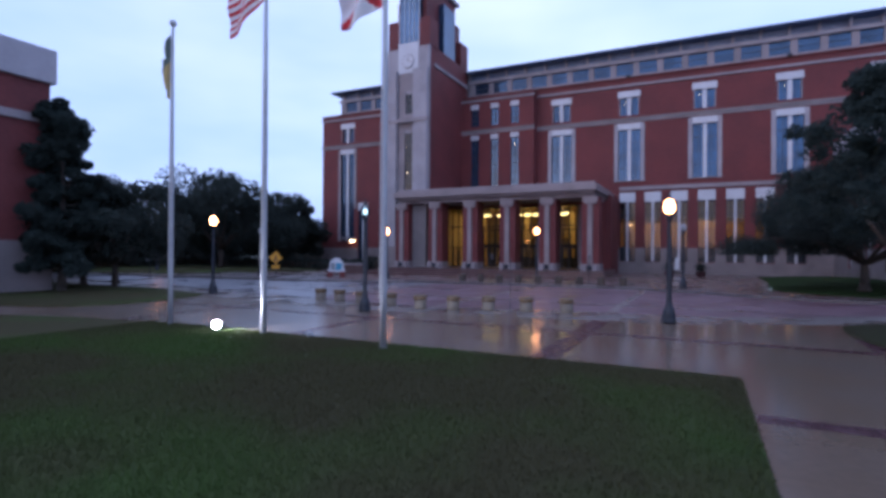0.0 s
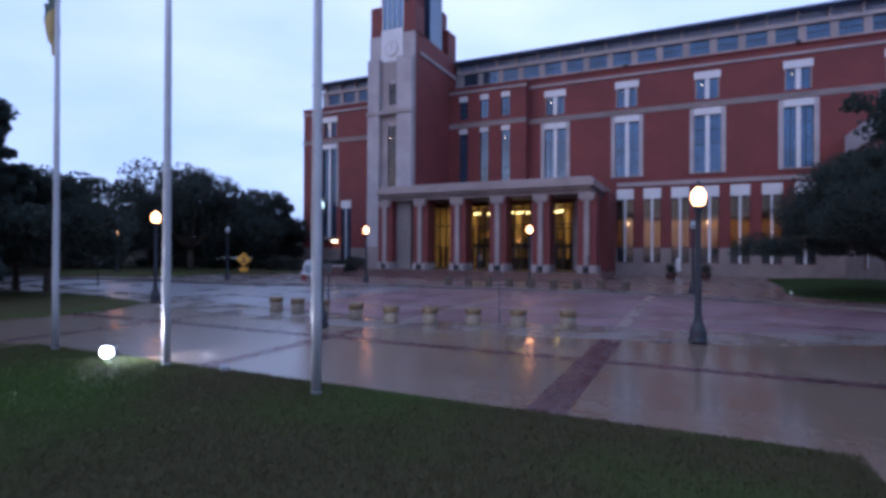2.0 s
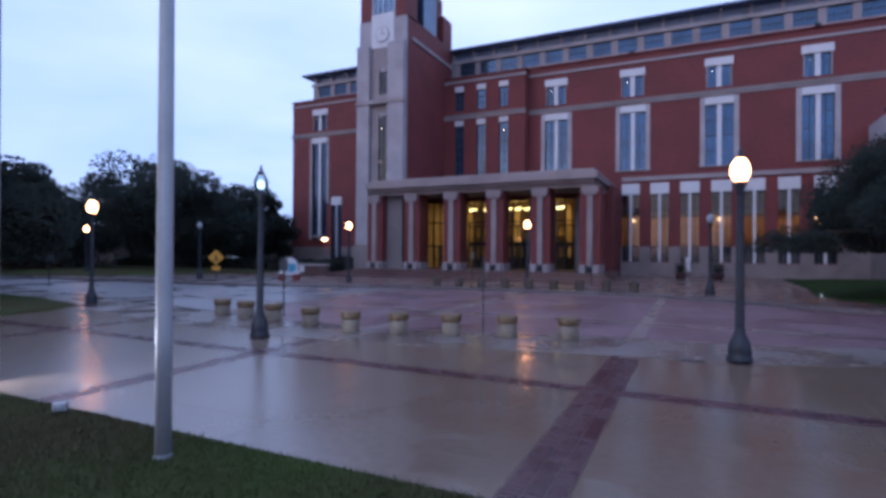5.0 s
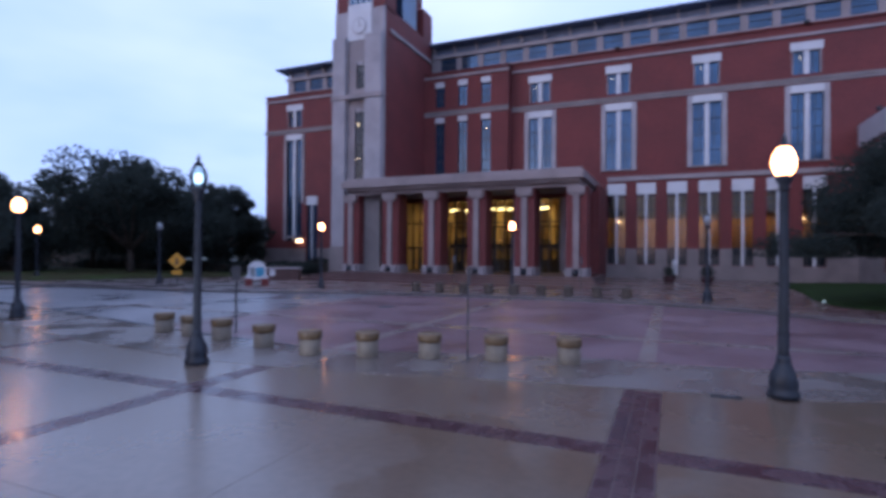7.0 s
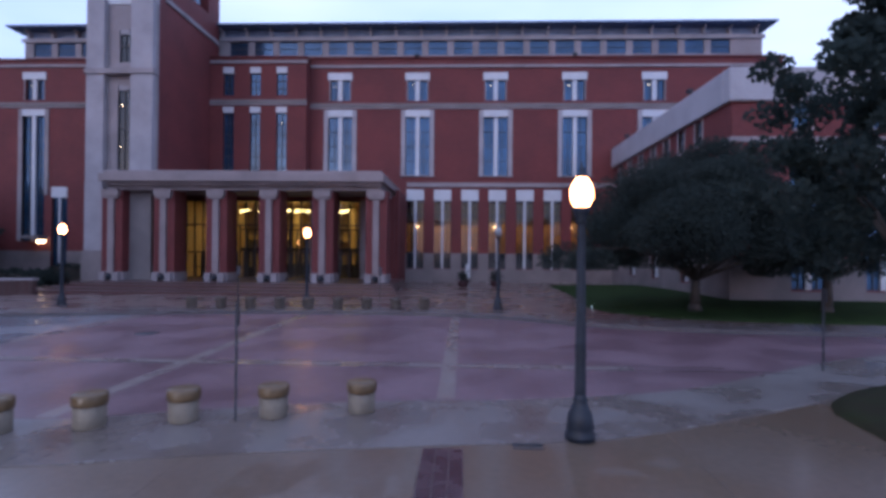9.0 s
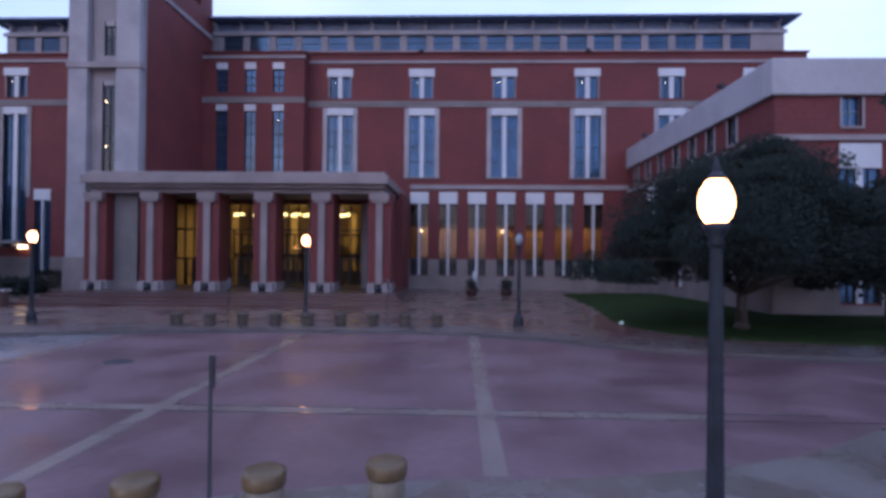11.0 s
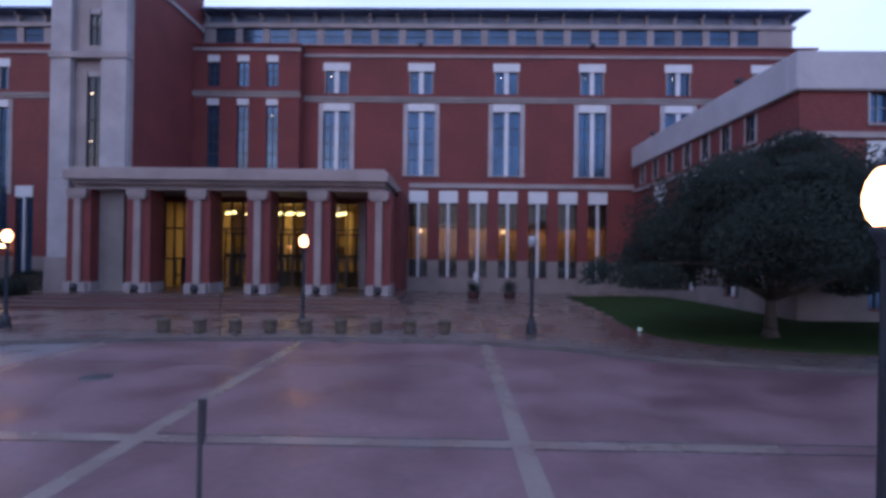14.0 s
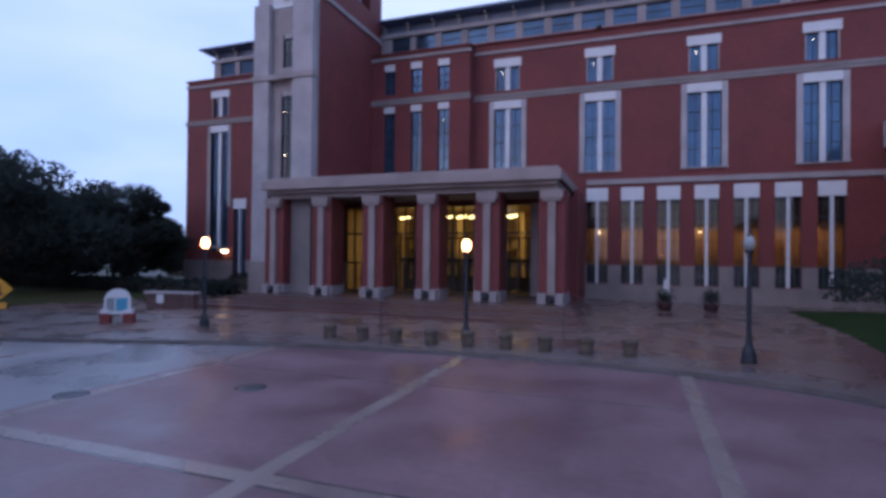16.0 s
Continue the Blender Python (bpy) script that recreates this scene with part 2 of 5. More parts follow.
BAND = material("worn_pale_band", (0.205, 0.162, 0.148), 0.28, var=0.14, scale=0.5, fine=9, second=(0.165, 0.126, 0.118), rough_var=0.1)
PAINT_PALE = material("pale_car_paint", (0.6, 0.62, 0.64), 0.25, var=0.04)
GLOBE_OFF = material("milk_glass_globe", (0.26, 0.28, 0.30), 0.15, var=0.04)
STRIP = glow_material("warm_strip", (1.0, 0.72, 0.22), 8.0)
SCONCE = glow_material("warm_sconce", (1.0, 0.74, 0.36), 9.0)
FLOOD = glow_material("flood_lens", (0.90, 1.0, 0.97), 220.0)


# ---------- helpers ----------
def box(bm, x0, x1, y0, y1, z0, z1):
    v = [bm.verts.new((x, y, z)) for z in (z0, z1) for x, y in ((x0, y0), (x1, y0), (x1, y1), (x0, y1))]
    for f in ((0, 3, 2, 1), (4, 5, 6, 7), (0, 1, 5, 4), (1, 2, 6, 5), (2, 3, 7, 6), (3, 0, 4, 7)):
        bm.faces.new([v[i] for i in f])
    return v


def lathe(bm, rows, seg=20, cx=0.0, cy=0.0, lobes=0, depth=0.0):
    rings = []
    for r, z in rows:
        ring = []
        for i in range(seg):
            a = 2 * math.pi * i / seg
            rr = r * (1 - (depth if lobes and (i % 2) else 0))
            ring.append(bm.verts.new((cx + rr * math.cos(a), cy + rr * math.sin(a), z)))
        rings.append(ring)
    for a, b in zip(rings, rings[1:]):
        for i in range(seg):
            j = (i + 1) % seg
            bm.faces.new((a[i], a[j], b[j], b[i]))
    bm.faces.new(rings[0][::-1])
    bm.faces.new(rings[-1])
    for f in bm.faces:
        f.smooth = not lobes


def tube(bm, p, q, r0, r1, seg=7):
    p, q = Vector(p), Vector(q)
    d = (q - p).normalized()
    u = d.cross(Vector((0.31, 0.95, 0.12))).normalized()
    w = d.cross(u)
    a = [bm.verts.new(p + (u * math.cos(t) + w * math.sin(t)) * r0) for t in [2 * math.pi * i / seg for i in range(seg)]]
    b = [bm.verts.new(q + (u * math.cos(t) + w * math.sin(t)) * r1) for t in [2 * math.pi * i / seg for i in range(seg)]]
    for i in range(seg):
        j = (i + 1) % seg
        f = bm.faces.new((a[i], a[j], b[j], b[i]))
        f.smooth = True
    bm.faces.new(a[::-1])
    bm.faces.new(b)


def data(bm, mat, name="mesh", fix=True):
    if fix:
        bmesh.ops.recalc_face_normals(bm, faces=bm.faces)
    me = bpy.data.meshes.new(name)
    bm.to_mesh(me)
    bm.free()
    for m in (mat if isinstance(mat, (list, tuple)) else [mat]):
        me.materials.append(m)
    return me


def link(name, me, parent=None, loc=(0, 0, 0), label=""):
    ob = new(name, me)
    ob.location = loc
    if parent:
        ob.parent = parent
    return tagged(ob, label)


def part(name, bm, mat, parent, label="", loc=(0, 0, 0)):
    return link(name, data(bm, mat, name), parent, loc, label)


def thing(name, loc, label, category, group="", kind=""):
    ob = new(name)
    ob.location = loc
    ob.empty_display_size = 0.3
    return tagged(ob, label, category, group, kind)


def boxes(*dims):
    bm = bmesh.new()
    for d in dims:
        box(bm, *d)
    return bm


def bevel_box(dim, w=0.02):
    bm = boxes(dim)
    bmesh.ops.bevel(bm, geom=bm.edges[:], offset=w, segments=2, affect="EDGES", profile=0.6)
    return bm


def wall_with_holes(bm, a0, a1, z0, z1, depth0, depth1, holes, axis="x"):
    """A wall along x (or y) with thickness, and rectangular openings with reveals."""
    xs = sorted({a0, a1, *[h[0] for h in holes], *[h[1] for h in holes]})
    zs = sorted({z0, z1, *[h[2] for h in holes], *[h[3] for h in holes]})
    xs = [x for x in xs if a0 <= x <= a1]
    zs = [z for z in zs if z0 <= z <= z1]

    def solid(i, j):
        if not (0 <= i < len(xs) - 1 and 0 <= j < len(zs) - 1):
            return False
        cx, cz = (xs[i] + xs[i + 1]) / 2, (zs[j] + zs[j + 1]) / 2
        return not any(h[0] < cx < h[1] and h[2] < cz < h[3] for h in holes)

    def vert(a, d, z):
        return bm.verts.new((a, d, z) if axis == "x" else (d, a, z))

    for i in range(len(xs) - 1):
        for j in range(len(zs) - 1):
            if not solid(i, j):
                continue
            A, B, C, D = xs[i], xs[i + 1], zs[j], zs[j + 1]
            for d in (depth0, depth1):
                bm.faces.new([vert(A, d, C), vert(B, d, C), vert(B, d, D), vert(A, d, D)])
            for ok, p, q in ((solid(i - 1, j), (A, C), (A, D)), (solid(i + 1, j), (B, C), (B, D)),
                             (solid(i, j - 1), (A, C), (B, C)), (solid(i, j + 1), (A, D), (B, D))):
                if not ok:
                    bm.faces.new([vert(p[0], depth0, p[1]), vert(q[0], depth0, q[1]), vert(q[0], depth1, q[1]), vert(p[0], depth1, p[1])])
    bmesh.ops.remove_doubles(bm, verts=bm.verts, dist=0.0005)


def spline(pts, steps=8):
    out = []
    P = [Vector((*p, 0)) for p in pts]
    for i in range(len(P) - 1):
        p0, p1, p2, p3 = P[max(0, i - 1)], P[i], P[i + 1], P[min(len(P) - 1, i + 2)]
        for k in range(steps):
            t = k / steps
            v = 0.5 * ((2 * p1) + (p2 - p0) * t + (2 * p0 - 5 * p1 + 4 * p2 - p3) * t * t + (3 * p1 - p0 - 3 * p2 + p3) * t ** 3)
            out.append((v.x, v.y))
    out.append(pts[-1])
    return out


def slab_poly(pts, z, depth):
    bm = bmesh.new()
    top = [bm.verts.new((x, y, z)) for x, y in pts]
    bot = [bm.verts.new((x, y, z - depth)) for x, y in pts]
    f = bm.faces.new(top)
    for i in range(len(pts)):
        j = (i + 1) % len(pts)
        bm.faces.new((top[i], bot[i], bot[j], top[j]))
    bmesh.ops.triangulate(bm, faces=[f])
    return bm


def along(line, x):
    for (xa, ya), (xb, yb) in zip(line, line[1:]):
        if xa <= x <= xb:
            return ya + (yb - ya) * (x - xa) / max(1e-6, xb - xa)
    return line[-1][1]


def strip(low, high, z, depth):
    """A paved strip between two edge lines given as y over x."""
    bm = bmesh.new()
    xs = sorted({p[0] for p in low} | {p[0] for p in high})
    rows = [[bm.verts.new((x, y, zz)) for y, zz in ((along(low, x), z), (along(high, x), z), (along(high, x), z - depth), (along(low, x), z - depth))] for x in xs]
    for a, b in zip(rows, rows[1:]):
        for k in range(4):
            m = (k + 1) % 4
            bm.faces.new((a[k], a[m], b[m], b[k]))
    bm.faces.new(rows[0])
    bm.faces.new(rows[-1])
    return bm


# ---------- ground ----------
def setting(name, bm, mat, label, category):
    return tagged(link(name, data(bm, mat, name)), label, category, kind="structure")


setting("ground", slab_poly([(-900, -900), (900, -900), (900, 900), (-900, 900)], -0.12, 0.1), FIELD, "dark distant ground round the square", "ground")
NEAR_EDGE = spline([(-60, 27), (-42, 25.5), (-32, 24.0), (-24, 22.6), (-18.5, 21.6), (-14.5, 20.9), (-10.6, 20.6), (-7.7, 21.4), (-4.5, 22.2), (-1, 22.6), (2.5, 23.6), (5.5, 25.4), (9, 27.6), (14, 29.4), (24, 30.4), (60, 31)])
FAR_EDGE = spline([(-60, 31.5), (-48, 32.0), (-36, 32.6), (-28.5, 33.7), (-21, 36.1), (-15.5, 37.4), (-9, 38.0), (-4, 37.7), (0, 36.5), (2.7, 34.9), (5.2, 33.9), (9.8, 33.0), (20, 32.8), (60, 33)])
INNER_EDGE = spline([(-60, 24.0), (-42, 22.6), (-30, 21.0), (-22, 19.6), (-16, 18.6), (-12, 18.3), (-9, 18.5), (-6, 19.2), (-3, 19.7), (0, 20.2), (3, 21.6), (5.6, 23.0), (9.5, 25.0), (15, 26.8), (24, 27.6), (60, 28.2)])
setting("road", strip(NEAR_EDGE, FAR_EDGE, 0.0, 0.1), ROAD, "wet pinkish paved drive curving through the square", "road")
WEST_NEAR, WEST_FAR = [p for p in NEAR_EDGE if p[0] < -17.5], [p for p in FAR_EDGE if p[0] < -17.5]
setting("street", strip(WEST_NEAR[:-1], WEST_FAR[:len(WEST_NEAR)], 0.004, 0.05), STREET, "wet grey street joining the drive", "street")
setting("apron_pavement", strip(INNER_EDGE, NEAR_EDGE, 0.004, 0.11), APRON, "pale wet concrete edge strip beside the drive", "pavement")
PLAZA = setting("plaza_pavement", strip([(-60, -40), (60, -40)], INNER_EDGE, -0.012, 0.1), CONCRETE, "wet tan concrete bed of the plaza", "pavement")
FARPAVE_OB = setting("far_pavement", strip(FAR_EDGE, [(-60, 95), (60, 95)], 0.10, 0.2), FARPAVE, "wet brown paving before the courthouse", "pavement")
setting("far_sidewalk", strip(FAR_EDGE, [(x, y + (2.3 if x > -30 else 9.0)) for x, y in FAR_EDGE], 0.104, 0.15), SIDEWALK, "wet concrete walk along the far kerb", "pavement")
# far kerb
def ribbon(line, w, z0, z1, shift=0.0):
    bm = bmesh.new()
    prev = None
    for i, (x, y) in enumerate(line):
        a, b = line[max(0, i - 1)], line[min(len(line) - 1, i + 1)]
        d = Vector((b[0] - a[0], b[1] - a[1])).normalized()
        nrm = Vector((-d.y, d.x))
        p = [Vector((x, y)) + nrm * s for s in (shift, shift + w)]
        ring = [bm.verts.new((p[0].x, p[0].y, z0)), bm.verts.new((p[1].x, p[1].y, z0)), bm.verts.new((p[1].x, p[1].y, z1)), bm.verts.new((p[0].x, p[0].y, z1))]
        if prev:
            for k in range(4):
                m = (k + 1) % 4
                bm.faces.new((prev[k], prev[m], ring[m], ring[k]))
        else:
            bm.faces.new(ring)
        prev = ring
    bm.faces.new(prev)
    return bm


setting("kerb", ribbon(FAR_EDGE, 0.18, -0.05, 0.125, -0.06), KERB, "wet grey stone kerb along the drive", "kerb")
setting("gutter", ribbon(FAR_EDGE, 0.30, -0.04, 0.005, -0.42), ASPHALT, "dark wet gutter along the far kerb", "gutter")
setting("gutter", ribbon([p for p in NEAR_EDGE if -34 < p[0] < -11.5], 0.22, -0.04, 0.008, -0.1), ASPHALT, "dark wet gutter line by the plaza edge", "gutter")
# pale bands set in the drive
bands = []
for bx in (-25.6, -18.05, -10.45, -2.9):
    bands.append((bx - 0.2, bx + 0.2, along(NEAR_EDGE, bx) + 0.1, along(FAR_EDGE, bx) - 0.3, -0.05, 0.006))
for a, b in zip((-25.4, -17.85, -10.25, -2.7), (-18.25, -10.65, -3.1, 2.2)):
    bands.append((a, b, 25.72, 26.12, -0.05, 0.0061))
for d in bands:
    setting("road_band", boxes(d), BAND, "pale worn concrete band crossing the pink drive", "paving band")
# dark worn joints beside the cross band and further over the drive
for x0, x1, y in ((-25.4, -18.28, 25.68), (-17.82, -10.68, 25.67), (-10.22, -3.13, 25.68), (-2.67, 6.5, 25.67), (-10.2, -3.2, 26.17), (-2.6, 4.8, 26.16), (-17.8, -10.7, 32.9), (-10.2, -3.2, 33.0)):
    line = spline([(x0 + (x1 - x0) * k / 6, y + 0.02 * math.sin(k * 2.3 + x0)) for k in range(7)], 3)
    setting("joint", ribbon(line, 0.055, -0.03, 0.0045, -0.03), ASPHALT, "dark wet worn joint in the pink drive", "paving joint")
# lawns
def lawn(name, pts, z, rise, label, mat=TURF):
    bm = bmesh.new()
    c = Vector((sum(p[0] for p in pts) / len(pts), sum(p[1] for p in pts) / len(pts)))
    rings = []
    for k, (f, h) in enumerate(((1.0, -0.1), (1.0, 0.0), (0.94, 0.25), (0.75, 0.75), (0.4, 1.0))):
        rings.append([bm.verts.new((c.x + (x - c.x) * f, c.y + (y - c.y) * f, z + max(0, h) * rise + (h if h < 0 else 0))) for x, y in pts])
    for a, b in zip(rings, rings[1:]):
        for i in range(len(pts)):
            j = (i + 1) % len(pts)
            bm.faces.new((a[i], a[j], b[j], b[i])).smooth = True
    bm.faces.new(rings[-1])
    return setting(name, bm, mat, label, "lawn")


lawn("lawn_south", [(-60, -40), (1.32, -40)] + [(1.32, y) for y in (-20, -10, 0, 6, 10.7)] + spline([(1.30, 11.1), (1.08, 11.48), (0.4, 11.62), (-4, 11.58), (-9, 11.58), (-14, 11.5), (-18, 11.25), (-22, 10.4), (-27, 9.0), (-34, 7.2), (-60, 3)], 4), 0.012, 0.0, "dark wet lawn with bare brown patches beside the plaza")
lawn("lawn_west", spline([(-25.3, 20.6), (-24.0, 18.6), (-23.6, 15.0), (-25.0, 12.6), (-30, 10.9), (-40, 8.5), (-60, 5.5), (-60, 22.6), (-42, 21.8), (-34, 22.0), (-28, 21.2), (-25.3, 20.6)], 4)[:-1], 0.03, 0.12, "small dark lawn island under the trees by the street")
lawn("lawn_east", spline([(5.6, 62.0), (5.4, 50.0), (4.7, 42.0), (5.6, 38.6), (8.6, 36.4), (14, 35.4), (24, 35.4), (45, 36), (45, 42.0), (12.6, 42.2), (12.6, 62), (5.6, 62.0)], 4)[:-1], 0.11, 0.5, "raised dark green lawn in front of the brick wing", LUSH)
lawn("lawn_street_side", spline([(-75, 31.5), (-60, 32.2), (-50, 33.6), (-46.5, 37.5), (-43.5, 44.0), (-41, 50), (-46, 54), (-60, 55), (-75, 54), (-80, 42), (-75, 31.5)], 4)[:-1], 0.11, 0.3, "dark green verge under the oaks across the street")
lawn("lawn_corner", spline([(5.0, 22.0), (5.6, 22.9), (7.2, 24.1), (9.6, 25.0), (16, 26.4), (30, 27), (30, 8), (7, 8), (5.6, 14), (4.8, 19.4), (5.0, 22.0)], 4)[:-1], 0.012, 0.05, "dark sparse lawn at the plaza corner beside the drive", SPARSE)


def blades(name, count, region, ok, label, h=0.07, seed=3):
    rng = np.random.default_rng(seed)
    x = rng.uniform(region[0], region[1], count)
    y = rng.uniform(region[2], region[3], count)
    keep = ok(x, y)
    x, y = x[keep], y[keep]
    n = len(x)
    a = rng.uniform(0, 2 * np.pi, n)
    hh = h * rng.uniform(0.5, 1.3, n)
    w = 0.009
    lean = rng.normal(0, 0.03, (n, 2))
    v = np.empty((n, 3, 3), np.float32)
    v[:, 0] = np.stack([x - w * np.cos(a), y - w * np.sin(a), np.full(n, 0.0)], 1)
    v[:, 1] = np.stack([x + w * np.cos(a), y + w * np.sin(a), np.full(n, 0.0)], 1)
    v[:, 2] = np.stack([x + lean[:, 0], y + lean[:, 1], 0.012 + hh], 1)
    me = bpy.data.meshes.new(name)
    me.from_pydata(v.reshape(-1, 3).tolist(), [], np.arange(3 * n).reshape(-1, 3).tolist())
    me.materials.append(GRASS)
    return tagged(link(name, me), label, "grass", kind="stuff")


blades("grass", 230000, (-17, 1.4, -1, 11.6), lambda x, y: (x < 1.31) & (y < 11.54), "short wet dark green grass with thin brown patches")

# ---------- courthouse ----------
court = thing("courthouse", (0, 0, 0), "red brick courthouse with limestone trim, clock tower and lit portico", "building")
YF = 66.5
BAYS = [-17.35 + 8.2 * k for k in range(6)]
tall_holes = [(x + 0.45, x + 3.02, 11.25, 17.42) for x in BAYS[:5]]
upper_holes = [(x + 0.66, x + 2.72, 19.15, 21.3) for x in BAYS]
ground_x = [-8.56 + 2.863 * k for k in range(7)]
ground_holes = [(x + 0.075, x + 1.875, 1.5, 8.63) for x in ground_x]
bm = bmesh.new()
wall_with_holes(bm, -18.85, 30.2, 0.0, 23.62, YF, YF + 0.55, tall_holes + upper_holes + ground_holes + [(-18.85, -8.95, 0.0, 8.3)])
part("wall", bm, BRICK, court, "red brick main front wall")
# projecting bay beside the tower
bay_u = [(-27.55, -26.4, 19.3, 21.6), (-24.73, -23.65, 19.3, 21.6), (-21.96, -20.86, 19.3, 21.6)]
bay_l = [(a, b, 9.6, 17.5) for a, b, _, _ in bay_u]
bm = bmesh.new()
wall_with_holes(bm, -29.4, -18.85, 8.25, 23.2, 65.0, 65.5, bay_u + bay_l)
box(bm, -19.35, -18.85, 65.5, 66.9, 8.25, 23.2)
part("wall", bm, BRICK, court, "red brick projecting bay")
# west front beyond the tower
bm = bmesh.new()
wall_with_holes(bm, -53.3, -34.0, 0.0, 23.4, 65.9, 66.45, [(-49.75, -47.3, 4.0, 17.4), (-49.5, -47.5, 19.15, 21.3), (-46.45, -44.75, 1.3, 8.7)])
box(bm, -53.3, -52.75, 66.45, 84, 0, 23.4)
part("wall", bm, BRICK, court, "red brick west front")
# back, sides and flat roof close the block
part("wall", boxes((29.65, 30.2, YF + 0.55, 84, 0, 23.62), (-52.75, 29.65, 83.5, 84, 0, 23.4)), BRICK, court)
part("roof", boxes((-53.2, 30.1, 66.6, 84, 23.0, 23.3)), ROOFING, court, "flat dark roof behind the parapet")


def course(x0, x1, y, z0, z1, d, mat=STONE):
    bm = boxes((x0, x1, y - d, y + 0.02, z0, z1))
    part("string_course", bm, mat, court)


for x0, x1, y in ((-18.85, 30.2, YF), (-28.9, -18.85, 65.0), (-53.3, -34.7, 65.9)):
    course(x0 - 0.1, x1 + 0.12, y, 22.62, 22.9, 0.14)
    course(x0 - 0.1, x1 + 0.12, y, 18.28, 18.5, 0.10)
    course(x0 - 0.1, x1 + 0.12, y, 18.5, 18.82, 0.18, STONE_DARK)
course(-8.5, 13.0, YF, 10.05, 10.5, 0.16)
part("coping", boxes((-18.9, 30.35, 66.3, 67.2, 23.62, 23.75), (-53.45, -34.6, 65.75, 66.6, 23.4, 23.55), (-29, -18.7, 64.85, 66.4, 23.2, 23.35)), BRICK, court)
# granite base between the ground windows
gb = [-8.6] + [v for x in ground_x for v in (x + 0.075, x + 1.875)] + [13.0]
for a, b in zip(gb[0::2], gb[1::2]):
    part("base_course", boxes((a + 0.002, b - 0.002, YF - 0.12, YF + 0.02, 0.1, 3.1)), STONE_BASE, court)
part("base_course", boxes((-8.6, 13.0, YF - 0.14, YF - 0.12 + 0.5, 0.05, 1.44)), STONE_BASE, court)
part("base_course", boxes((-53.4, -46.5, 65.78, 65.92, 0.1, 3.0), (-44.7, -34.7, 65.78, 65.92, 0.1, 3.0)), STONE_BASE, court)

# window kinds: lists of (part name, mesh), placed at the lower left corner of the opening
def kit(*items):
    return [(n, data(b, m, n)) for n, b, m in items]


def put_window(kinds, x, y, z, parent=court):
    first = None
    for n, me in kinds:
        ob = link(n, me, first or parent, (0, 0, 0) if first else (x, y, z))
        first = first or ob
    return first


def panes(w, z0, z1, cols, rows, bar=0.05, y0=0.22, mull=None):
    bm = bmesh.new()
    h, dx, dz = bar / 2, w / cols, (z1 - z0) / rows
    holes = [(i * dx + h, (i + 1) * dx - h, z0 + j * dz + h, z0 + (j + 1) * dz - h) for i in range(cols) for j in range(rows)]
    wall_with_holes(bm, 0, w, z0, z1, y0 - 0.04, y0 + 0.04, holes)
    return bm


def frame_with(w, h, cols, rows, y0, y1):
    bm = bmesh.new()
    wall_with_holes(bm, 0, w, 0, h, y0, y1, [(a, b, c, d) for a, b in cols for c, d in rows])
    return bm


W, H = 2.57, 6.17
TALL = kit(("window", panes(W, 0, H, 4, 4, 0.06), FRAME), ("pane", boxes((0, W, 0.26, 0.275, 0, H)), GLASS_DARK),
           ("mullion", boxes((W / 2 - 0.2, W / 2 + 0.2, -0.02, 0.2, 0, H)), WHITE),
           ("header", boxes((0, W, -0.12, 0.2, H, H + 0.73)), WHITE),
           ("jamb", boxes((-0.45, 0, -0.10, 0.2, 0, H + 0.73)), STONE_LIGHT), ("jamb", boxes((W, W + 0.45, -0.10, 0.2, 0, H + 0.73)), STONE_LIGHT),
           ("sill", boxes((-0.5, W + 0.5, -0.16, 0.2, -0.12, 0)), STONE))
for a, b, c, d in tall_holes:
    put_window(TALL, a, YF, c)
W, H = 2.06, 2.15
UPPER = kit(("window", panes(W, 0, H, 4, 1), FRAME), ("pane", boxes((0, W, 0.26, 0.275, 0, H)), GLASS_DARK),
            ("mullion", boxes((W / 2 - 0.22, W / 2 + 0.22, -0.02, 0.2, 0, H)), WHITE),
            ("header", boxes((-0.25, W + 0.25, -0.10, 0.2, H, H + 0.78)), WHITE),
            ("jamb", boxes((-0.12, 0, -0.05, 0.2, 0, H)), STONE), ("jamb", boxes((W, W + 0.12, -0.05, 0.2, 0, H)), STONE),
            # room light behind the opaque pane, shown by a glowing dot before it
            ("room_light_dot", boxes((0.45, 0.50, 0.14, 0.2, 1.6, 1.65)), SCONCE))
for a, b, c, d in upper_holes:
    put_window(UPPER, a, YF, c)
put_window(UPPER, -49.5 - 0.03, 65.9, 19.15)
W, H = 1.80, 7.13
GROUND = kit(("window", frame_with(W, H, [(0.05, 0.42), (0.48, W - 0.48), (W - 0.42, W - 0.05)], [(0.08, 1.55), (1.68, 3.6), (3.68, 5.5), (5.6, 6.3), (6.36, H - 0.06)], 0.2, 0.32), FRAME),
             ("pane", boxes((0.05, W - 0.05, 0.265, 0.275, 1.68, 5.5)), GLASS_SMOKE),
             ("upper_pane", boxes((0.05, W - 0.05, 0.265, 0.275, 5.6, H - 0.06)), GLASS_SMOKE),
             ("lower_pane", boxes((0.05, W - 0.05, 0.25, 0.265, 0.08, 1.55)), GLASS_DEEP),
             ("mullion", boxes((W / 2 - 0.115, W / 2 + 0.115, -0.04, 0.2, 0, H)), WHITE),
             ("header", boxes((0, W, -0.10, 0.2, H, H + 1.14)), WHITE))
for a, b, c, d in ground_holes:
    put_window(GROUND, a, YF, c)
W, H = 1.10, 2.3
